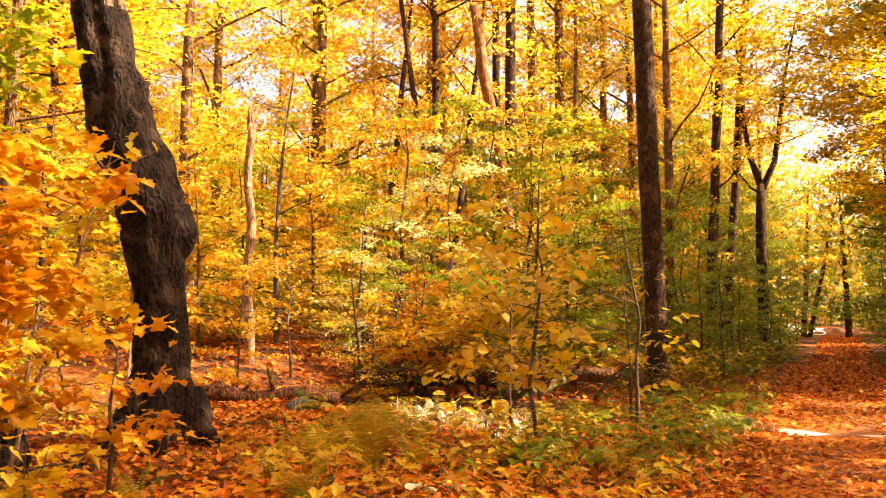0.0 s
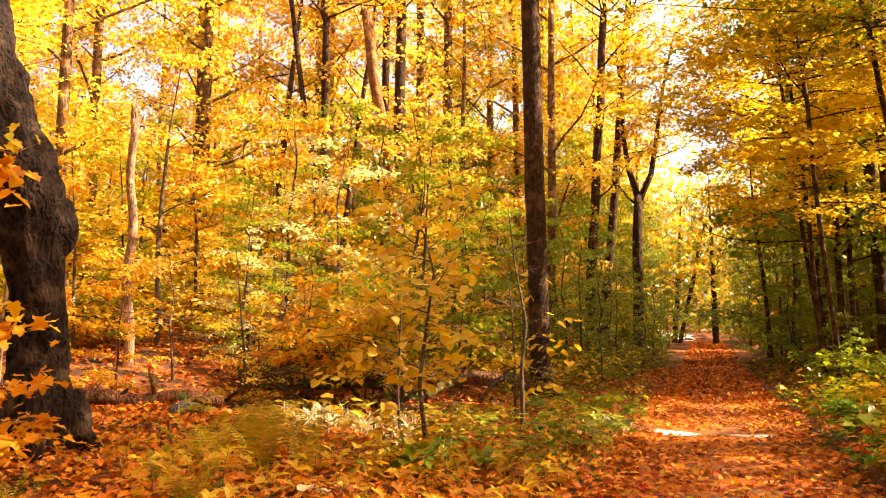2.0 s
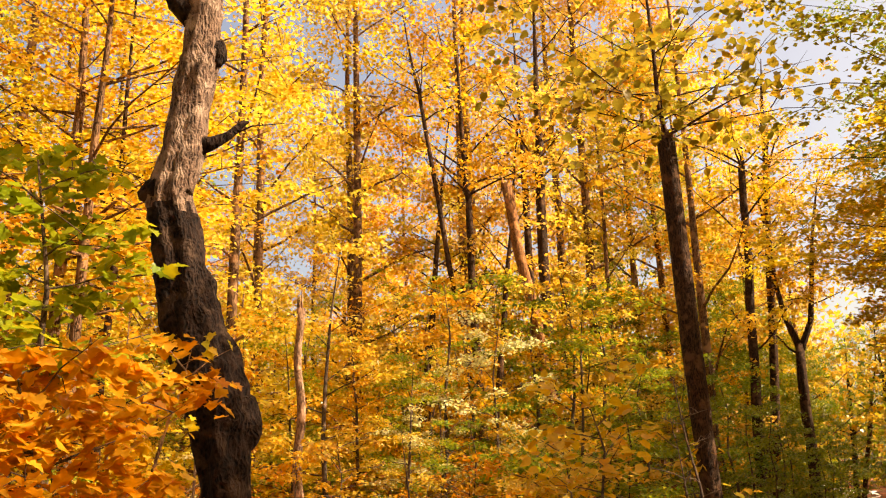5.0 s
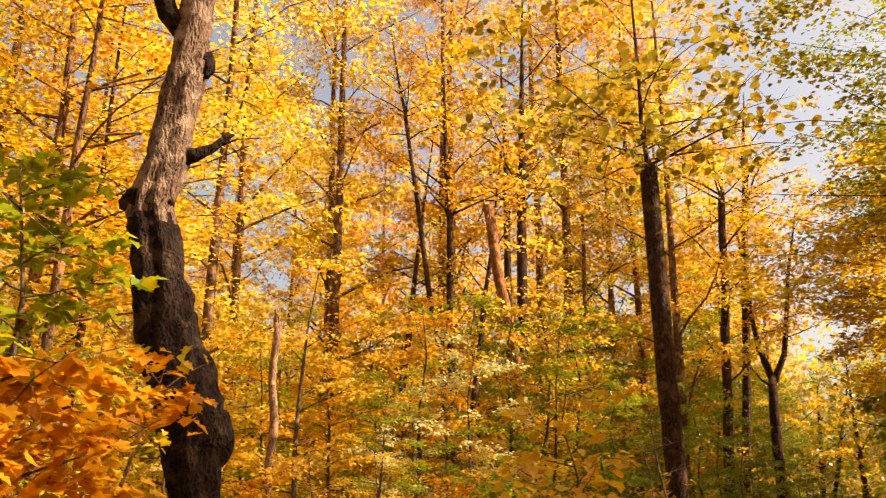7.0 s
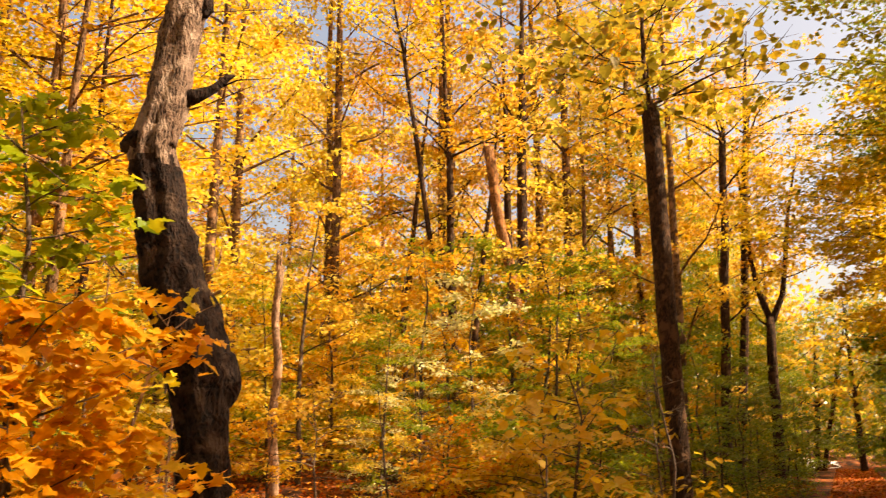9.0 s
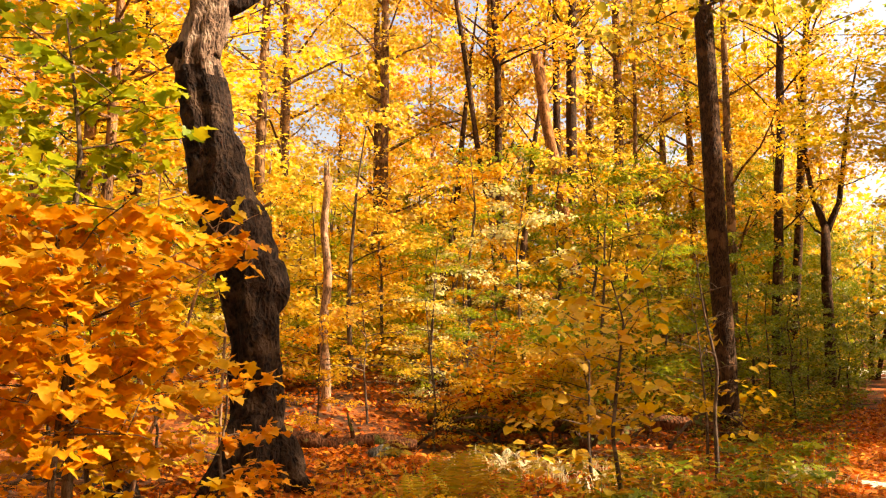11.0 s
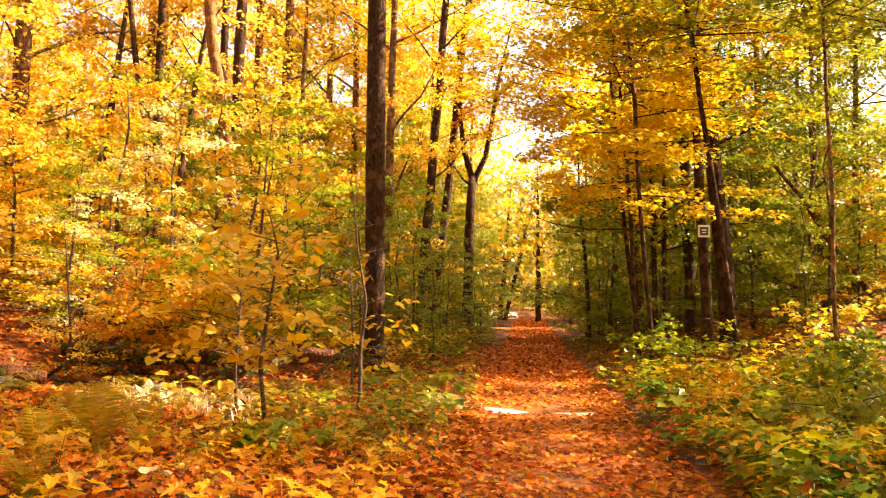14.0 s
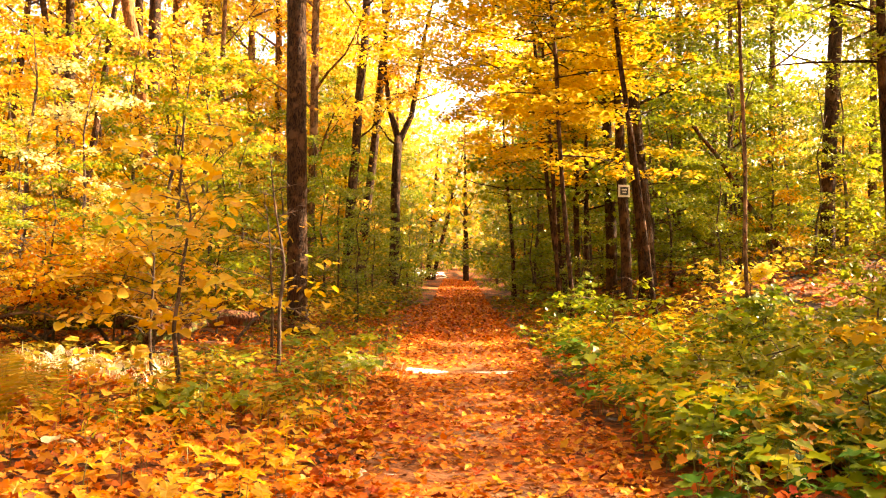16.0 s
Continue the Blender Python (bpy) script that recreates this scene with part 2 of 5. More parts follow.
axis_x = np.concatenate([np.linspace(-900, -60, 15)[:-1], np.linspace(-60, -16, 45)[:-1], np.linspace(-16, 14, 76)[:-1],
                         np.linspace(14, 60, 40)[:-1], np.linspace(60, 900, 15)])
axis_y = np.concatenate([np.linspace(-900, -30, 12)[:-1], np.linspace(-30, 2, 24)[:-1], np.linspace(2, 34, 81)[:-1],
                         np.linspace(34, 110, 60)[:-1], np.linspace(110, 900, 14)])
tagged(new("ground", grid_mesh("ground", axis_x, axis_y, 0.0, GROUND)),
       "forest floor covered with orange and brown fallen maple leaves", "ground", kind="structure")


def strip(name, y0, y1, half, lift, material):
    v, f, cols = [], [], 13
    ys = np.arange(y0, y1, 0.3)
    for j, y in enumerate(ys):
        for i in range(cols):
            s = i / (cols - 1) * 2 - 1
            w = half + 0.10 * math.sin(y * 1.7 + s) + 0.07 * math.sin(y * 4.1 + 2 * s)
            x = float(trail_x(y)) + s * w
            v.append((x, y, gz(x, y) + lift * (1 - 0.6 * abs(s) ** 6)))
    for j in range(len(ys) - 1):
        for i in range(cols - 1):
            f.append((j * cols + i, j * cols + i + 1, (j + 1) * cols + i + 1, (j + 1) * cols + i))
    return mesh_from(name, v, f, material)


path = tagged(new("path", strip("path", -12, 78, 1.08, 0.02, TRAIL)),
              "trodden earth forest path strewn with orange maple leaves", "path", kind="structure")


# ---- builders: tubes and leaves ----
class Tubes:
    """Gathers tapered, knobbly tubes into one mesh."""

    def __init__(self):
        self.v, self.f = [], []

    def add(self, pts, radii, sides=6, rough=0.0, seed=0.0, cap=True):
        pts = [Vector(p) for p in pts]
        base = len(self.v)
        side = None
        for k, p in enumerate(pts):
            d = (pts[min(k + 1, len(pts) - 1)] - pts[max(k - 1, 0)]).normalized()
            if side is None:
                side = d.orthogonal().normalized()
            side = (side - d * side.dot(d)).normalized()
            up = d.cross(side)
            for s in range(sides):
                a = 2 * math.pi * s / sides
                r = radii[k]
                if rough:
                    r *= 1 + rough * noise.noise(Vector((2.1 * math.cos(a) + seed, 2.1 * math.sin(a), p.z * 1.4 + seed))) \
                        + 0.5 * rough * noise.noise(Vector((5 * math.cos(a), 5 * math.sin(a) + seed, p.z * 3.1))) \
                        + 0.35 * rough * noise.noise(Vector((11 * math.cos(a), 11 * math.sin(a) + seed, p.z * 7.0)))
                self.v.append(p + (side * math.cos(a) + up * math.sin(a)) * r)
        for k in range(len(pts) - 1):
            for s in range(sides):
                a, b = base + k * sides + s, base + k * sides + (s + 1) % sides
                self.f.append((a, b, b + sides, a + sides))
        if cap:
            self.f.append(tuple(base + (len(pts) - 1) * sides + s for s in range(sides)))
            self.f.append(tuple(base + s for s in reversed(range(sides))))

    def mesh(self, name, material):
        return mesh_from(name, self.v, self.f, material)


def outline(kind):
    """Leaf outlines: x across, y along, z bend; triangles."""
    if kind == "kite":
        v = [(0, 0, 0), (0.40, 0.42, 0.10), (0, 1, -0.08), (-0.40, 0.42, 0.10)]
        return np.array(v), [(0, 1, 2), (0, 2, 3)]
    if kind == "maple":
        half = [(0.24, -0.10), (0.44, 0.04), (0.36, 0.20), (0.60, 0.46), (0.33, 0.50), (0.24, 0.74)]
    elif kind == "heart":
        half = [(0.28, -0.08), (0.46, 0.20), (0.42, 0.52), (0.22, 0.82)]
    else:
        half = [(0.16, 0.2), (0.22, 0.5), (0.12, 0.82)]
    ring = [(0, 0)] + half + [(0, 1)] + [(-x, y) for x, y in reversed(half)]
    v = [(0, 0.36, 0.0)] + [(x, y, 0.26 * abs(x) - 0.16 * max(0, y - 0.4) ** 1.5 + 0.05 * math.sin(9 * x + 7 * y)) for x, y in ring]
    k = len(ring)
    return np.array(v), [(0, 1 + i, 1 + (i + 1) % k) for i in range(k)]


SHAPES = {k: outline(k) for k in ("kite", "maple", "heart", "oval")}
SHAPES["grass"] = (np.array([(-.028, 0, 0), (.028, 0, 0), (.02, .6, .05), (0, 1, -.12), (-.02, .6, .05)]), [(0, 1, 2), (0, 2, 4), (4, 2, 3)])
SHAPES["blade"] = (np.array([(-.38, .30, .05), (.36, .12, .05), (.05, 1, -.06)]), [(0, 1, 2)])


def leaf_mesh(name, pos, size, tilt, material, kind="kite", droop=0.25, yaw=None):
    """One mesh of many leaves: places, lengths, spread of tilt in radians."""
    pos = np.asarray(pos, float)
    k = len(pos)
    v0, tri = SHAPES[kind]
    yaw = rng.uniform(0, 2 * np.pi, k) if yaw is None else yaw
    pitch = rng.normal(-droop, tilt, k)
    roll = rng.normal(0, tilt, k)
    cy, sy, cp, sp, cr, sr = np.cos(yaw), np.sin(yaw), np.cos(pitch), np.sin(pitch), np.cos(roll), np.sin(roll)
    along = np.stack([-sy * cp, cy * cp, sp], 1)
    across = np.stack([cy * cr, sy * cr, sr], 1)
    across -= along * (across * along).sum(1, keepdims=True)
    across /= np.linalg.norm(across, axis=1, keepdims=True)
    nor = np.cross(across, along)
    size = np.broadcast_to(np.asarray(size, float), (k,)) * rng.uniform(0.7, 1.2, k)
    loc = v0[None] * size[:, None, None]
    co = pos[:, None] + across[:, None] * loc[:, :, :1] + along[:, None] * loc[:, :, 1:2] + nor[:, None] * loc[:, :, 2:]
    nv, nt = len(v0), len(tri)
    idx = (np.array(tri)[None] + (np.arange(k) * nv)[:, None, None]).reshape(-1)
    me = bpy.data.meshes.new(name)
    me.vertices.add(k * nv)
    me.vertices.foreach_set("co", co.reshape(-1))
    me.loops.add(len(idx))
    me.loops.foreach_set("vertex_index", idx.astype(np.int32))
    me.polygons.add(k * nt)
    me.polygons.foreach_set("loop_start", np.arange(0, len(idx), 3, dtype=np.int32))
    me.polygons.foreach_set("loop_total", np.full(k * nt, 3, dtype=np.int32))
    me.materials.append(material)
    me.update(calc_edges=True)
    return me


def part(name, me, parent, label=""):
    ob = new(name, me)
    ob.parent = parent
    return tagged(ob, label)


def thing(name, label, category, at, group="", turn=0.0):
    ob = new(name)
    ob.matrix_basis = pose(*at, 0, 0, turn)
    return tagged(ob, label, category, group)


def spray(centre, radius, flat, count):
    """Places of leaves in one flat, ragged spray."""
    a = rng.uniform(0, 2 * np.pi, count)
    r = radius * np.sqrt(rng.uniform(0, 1, count)) * rng.uniform(0.6, 1.1, count)
    sag = -0.25 * (r / radius) ** 2 * radius
    return np.stack([centre[0] + r * np.cos(a), centre[1] + r * np.sin(a), centre[2] + sag + rng.normal(0, flat, count)], 1)


def grow(stem, radii, crown_from, reach, limbs, sprays, leaves, spread=0.9, rise=0.35, seed=1, sides=8, rough=0.10, flat=0.10, bare=0.0):
    """Trunk with limbs, and the places of its leaves. stem: points; limbs leave it above crown_from (0..1 of its length)."""
    rnd = random.Random(seed)
    tubes = Tubes()
    pts = [Vector(p) for p in stem]
    n = max(10, 4 * len(pts))
    def on(u):
        k = u * (len(pts) - 1)
        i = min(int(k), len(pts) - 2)
        return pts[i].lerp(pts[i + 1], k - i), radii[i] + (radii[i + 1] - radii[i]) * (k - i)
    line = [on(i / n) for i in range(n + 1)]
    tubes.add([p for p, r in line], [r for p, r in line], sides, rough, seed)
    cloud = []
    for i in range(limbs):
        u = crown_from + (1 - crown_from) * (i + rnd.random()) / limbs
        p, r = on(min(u, 0.99))
        a = i * 2.4 + rnd.uniform(-0.5, 0.5)
        w = (u - crown_from) / (1 - crown_from)
        ln = reach * (0.62 + 0.45 * math.sin(0.4 + 2.3 * w)) * rnd.uniform(0.65, 1.2)
        d = Vector((math.cos(a), math.sin(a), rise * (0.7 + 1.6 * w))).normalized()
        q = [p]
        for s in range(4):
            d = (d + Vector((rnd.uniform(-.22, .22), rnd.uniform(-.22, .22), rnd.uniform(-.2, .16)))).normalized()
            q.append(q[-1] + d * ln / 4)
        r0 = max(0.010, min(r * 0.4, 0.012 + 0.013 * ln))
        tubes.add(q, [r0, r0 * .8, r0 * .6, r0 * .4, r0 * .18], 5, cap=False)
        for s in range(sprays):
            w = rnd.uniform(0.25, 1.0)
            k = min(int(w * 4), 3)
            c = q[k].lerp(q[k + 1], w * 4 - k)
            off = Vector((rnd.gauss(0, 1), rnd.gauss(0, 1), rnd.gauss(0, 0.35))) * spread * 0.55
            e = c + off
            if s % 2 == 0:
                tubes.add([c, c.lerp(e, 0.5) + Vector((0, 0, 0.06)), e], [r0 * .3 + .003, r0 * .2 + .003, 0.003], 3, cap=False)
            if rnd.random() >= bare:
                cloud.append(spray(e, spread * rnd.uniform(0.5, 0.9), flat, leaves))
    return tubes, np.concatenate(cloud) if cloud else np.zeros((0, 3))


# ---- canopy trees: a few kinds, each grown once and then copied ----
def canopy_tree(label, palette, h, r, seed, crown_from=0.3, reach=3.4, limbs=21, sprays=6, leaves=52, size=0.2, bark=BARK_MAPLE, lean=(0, 0), name="tree", group="forest trees", at=(0, 0), shape="kite"):
    rnd = random.Random(seed)
    stem = [(lean[0] * u ** 1.3 * h + rnd.uniform(-.1, .1) * (u > 0), lean[1] * u ** 1.3 * h + rnd.uniform(-.1, .1) * (u > 0), u * h - 0.3) for u in (0, .05, .2, .4, .6, .8, 1)]
    radii = [.72 * r * k for k in (1.45, 1.1, 1.0, .86, .66, .4, .08)]
    tubes, cloud = grow(stem, radii, crown_from, reach, limbs, sprays, leaves, spread=1.2, rise=.5, seed=seed, flat=0.10)
    t = thing(name, label, "tree", (at[0], at[1], gz(*at)), group)
    part("trunk", tubes.mesh("trunk", bark), t)
    part("crown", leaf_mesh("crown", cloud, size, 0.5, M[palette], shape), t)
    return t


KINDS = {}
for key, (label, palette, h, r, seed, cf, reach) in {
    "y1": ("tall slender maple with a bright yellow autumn crown", "YELLOW", 21, 0.20, 11, .12, 3.6),
    "y2": ("tall maple with yellow leaves in loose layers", "YELLOW", 18, 0.16, 12, .09, 3.2),
    "g1": ("tall maple with golden orange autumn leaves", "GOLD", 20, 0.19, 13, .12, 3.6),
    "g2": ("slender maple with a thin golden crown", "GOLD", 16, 0.14, 14, .12, 3.0),
    "o1": ("maple with an orange autumn crown", "ORANGE", 17, 0.17, 15, .18, 3.4),
    "l1": ("maple turning from green to yellow", "LIME", 17, 0.16, 16, .12, 3.4),
    "n1": ("maple still mostly green with some yellow", "GREEN", 15, 0.15, 17, .10, 3.4),
}.items():
    KINDS[key] = (label, palette, h, r, seed, cf, reach)

GAPS = [((0.15, 14.0, 0.0), 1.7), ((-4.9, 12.8, 0.0), 2.2), ((-3.6, 12.6, 0.0), 1.6), ((-0.3, 6.9, 0.0), .7), ((-7.65, 8.5, 5.4), 2.0), ((-7.6, 8.5, 6.6), 2.0), ((-7.5, 8.6, 7.8), 2.0), ((-10.2, 15.1, 4.5), 1.0), ((-10.2, 9.8, 6.8), 3.0), ((-7.7, 19.5, 4.2), 1.2), ((1.6, 19.5, 6.5), 1.8), ((1.8, 24.0, 6.5), 1.8)]


def in_gap(c, rad):
    """Whether a crown would close one of the openings in the canopy through which the sun comes."""
    for g, w in GAPS:
        d = Vector(c) - Vector(g)
        s = d.dot(SUN)
        if s > 0 and (d - SUN * s).length < rad + w:
            return True
    return False


SHAFTS = GAPS + [((-.42, 6.95, 0.0), 1.4), ((0.3, 14.0, 0.0), 2.6), ((-11.0, 11.4, .8), 2.4), ((-9.6, 14.4, .6), 2.0), ((-12.5, 9.5, .8), 1.8), ((-8.6, 17.0, 2.5), 2.0)]


def shaft(p):
    """Leaves in the shafts under the openings of the canopy, where none grow."""
    out = np.zeros(len(p), bool)
    for g, w in SHAFTS:
        d = p - np.array(g)
        s = d @ np.array(SUN)
        out |= (s > 0) & (np.linalg.norm(d - s[:, None] * np.array(SUN), axis=1) < .55 * w)
    return out


placed = {}
later = []
spots = []


def put(key, x, y, scale=1.0, turn=None):
    turn = rng.uniform(0, 360) if turn is None else turn
    label, palette, h, r, seed, cf, reach = KINDS[key]
    near = 0 < y < 44 and x > -40
    key = (key, near)
    if key not in placed:
        placed[key] = canopy_tree(label, palette, h, r, seed, cf, reach, at=(x, y), shape="blade", size=.150 if near else .23, leaves=92 if near else 56)
        placed[key].matrix_basis = pose(x, y, gz(x, y), 0, 0, turn) @ Matrix.Scale(scale, 4)
        t = placed[key]
    else:
        t = copy_thing(placed[key], pose(x, y, gz(x, y), 0, 0, turn))
        t.scale = (scale,) * 3
    spots.append((x, y))
    return t


def free(x, y, gap):
    return all((x - a) ** 2 + (y - b) ** 2 > gap * gap for a, b in spots)


rng = np.random.default_rng(11)
# standing clear of the known trunks and of the path
spots += [(-7.0, 8.9), (-3.6, 22.0), (-10.2, 15.1), (-10.1, 30.6), (-11.5, 28.0), (-2.5, 42.0), (4.6, 22.6), (5.3, 23.5), (10.9, 25.9)]
tries = 0
count = 0
while count < 62 and tries < 6000:
    tries += 1
    d, a = math.sqrt(rng.uniform(24 ** 2, 88 ** 2)), math.radians(rng.uniform(-34, 62))
    x, y = -d * math.sin(a), d * math.cos(a)
    deg = math.degrees(a)
    if deg < -9 and rng.random() < .45:
        continue
    if abs(x - trail_x(y)) < 3.4 or not free(x, y, 3.2) or in_gap((x, y, gz(x, y) + 10), 1.6):
        continue
    if 32.5 < deg < 36 and d < 50:
        continue
    if 11 < deg < 27 and d < 37:         # the group of dark stems stays in sight
        continue
    opening = -5 < deg < 6               # the opening in the canopy over the path
    if opening and d < 50:
        continue
    if deg < 0:
        key = rng.choice(["n1", "l1", "l1", "y2", "l1", "g2"])
    elif deg < 10:
        key = rng.choice(["n1", "g1", "l1", "g1", "y1"])
    elif deg < 22:
        key = rng.choice(["y1", "y2", "y1", "y2", "l1", "g2"])
    elif deg < 34:
        key = rng.choice(["y1", "l1", "g1", "y1", "y2", "g2", "y2", "g1"])
    else:
        key = rng.choice(["o1", "l1", "g1", "y1", "n1", "g2", "y2", "g1"])
    put(key, x, y, rng.uniform(0.5, 0.7) if opening else rng.uniform(1.0, 1.4) if d < 45 else rng.uniform(.9, 1.3))
    count += 1
# low trees beside and beyond the far end of the path
for key, x, y, k in (("l1", -4.2, 51, .55), ("n1", 4.6, 54, .6), ("n1", -5.2, 59, .6), ("l1", 5.6, 62, .55), ("l1", -3.6, 66, .5), ("l1", 4.4, 70, .55), ("l1", .5, 95, .62), ("l1", -3.4, 92, .6),
                     ("n1", 4.2, 94, .6), ("n1", -6.2, 47, .6), ("l1", 6.4, 47, .65), ("l1", -7.0, 53, .75), ("y2", -7.5, 63, .8), ("g1", 8.0, 58, .8), ("l1", -2.0, 102, .8), ("l1", 2.5, 104, .8)):
    put(key, x, y, k)
# right-hand woods; those at (13.2, 12.4) and (11.2, 7.6) are unseen, added for shade
for key, x, y, k in (("l1", 12.5, 35, 1.1), ("l1", 9, 39, 1.0), ("n1", 10, 32, 1.0), ("l1", 13.2, 12.4, .65), ("l1", 11.2, 7.6, .55), ("n1", 8.2, 35.8, 1.0), ("l1", 14.8, 31.5, 1.15), ("l1", 16, 37, 1.2), ("n1", 11.4, 38.6, 1.15), ("l1", 6.6, 42.5, .9), ("y2", 10, 44, 1.1), ("l1", 13.5, 42, 1.2), ("n1", 7, 33.5, .8)):
    put(key, x, y, k)
for key, x, y, k in (("y1", -10.5, 39, 1.5), ("g1", -15.5, 36, 1.45), ("y1", -19.5, 33.5, 1.45), ("g1", -13, 43, 1.6), ("y2", -8, 42, 1.5), ("g1", -22, 37, 1.5), ("y1", -17.5, 42, 1.6), ("g1", -24, 28, 1.3), ("y1", -20, 27, 1.2)):
    put(key, x, y, k)
for key, x, y, k in (("n1", -4.9, 47.5, .55), ("l1", -2.9, 50, .5), ("n1", -4.0, 54, .6), ("n1", -3.0, 58, .55), ("l1", -5.6, 50, .65), ("n1", -6.6, 43, .55), ("l1", -7.6, 47, .7), ("n1", 4.0, 44, .5), ("l1", 5.0, 40, .5),
                     ("n1", 3.8, 49, .5), ("l1", 6.4, 52, .65), ("l1", 0.0, 108, 1.0), ("n1", -4.5, 106, 1.05), ("l1", 4.5, 107, 1.0), ("y1", 8, 101, 1.1), ("l1", -8, 98, 1.0), ("n1", 3.6, 63, .5), ("n1", -3.4, 71, .5),
                     ("l1", 3.9, 77, .55), ("y1", 7, 75, .8), ("y2", -7, 76, .9), ("y1", -4.9, 48.5, .92), ("g1", -3.2, 57, 1.0), ("y1", -6.6, 53, 1.1), ("g1", 5.6, 50, 1.0), ("l1", 9, 55, 1.15), ("g1", 4.8, 66, .95)):
    put(key, x, y, k)
for key, x, y, k in (("n", -2.6, 27, .7), ("n", -3.4, 29, .8), ("n", -2.5, 32, .7), ("n", -4.6, 26, .7), ("n", -3.0, 35, .9), ("n", -4.4, 33, 1.0), ("n", -5.4, 30, .9), ("n", -1.9, 38, .7), ("n", -3.9, 39, 1.0),
                     ("n", -1.8, 44, .8), ("n", -5.2, 36, 1.1), ("n", 3.2, 33, .7), ("g", 3.4, 39, .9), ("n", 3.4, 46, .9), ("n", 3.9, 29, .8), ("n", -2.3, 24.5, .5), ("n", -1.7, 51, .8), ("g", 3.2, 56, .9), ("n", -1.6, 60, .9), ("n", 6.4, 21, .6), ("g", 7.6, 23, .8), ("n", 8.8, 21.4, .7), ("n", 6.6, 26.5, .9), ("g", 8.4, 27, 1.0), ("g", 10.2, 23, .8), ("g", 4.6, 28.5, .9), ("n", 5.4, 31, 1.0), ("g", 9.6, 30, 1.1), ("y", 11.4, 27, .9), ("g", 7.0, 30.5, 1.0), ("n", 3.7, 24.4, .55), ("g", 12.2, 24, .9)):
    later.append((key, x, y, k))
# added round and behind the camera, out of view, to shade the foreground
for x, y in ((9, -4), (-7, -5), (3, -10), (-12, -2), (14, 4), (-16, 3), (8.0, 3.0), (17, 9), (-4, -14), (12, -12), (20, -3), (-20, -8), (-3.6, -3.4), (4.2, -2.6),
             (-8.5, 1.5), (19, 15), (21, 20), (-13, 5), (-1, -7), (9.5, -9), (-10, -9), (0, -19), (16, -8), (-16, -14)):
    if not in_gap((x, y, 11), 1.5):
        put(rng.choice(["y1", "g1", "l1", "y2"]), x, y, 1.05)
# green maples added beyond the right edge of view, to shade the bank
for x, y, k in ((17.8, 27.5, 1.05), (16.5, 14.3, 1.0), (15.6, 10.4, 1.1), (19.0, 12.2, 1.15), (14.6, 7.4, .9)):
    put("n1", x, y, k)


rng = np.random.default_rng(12)


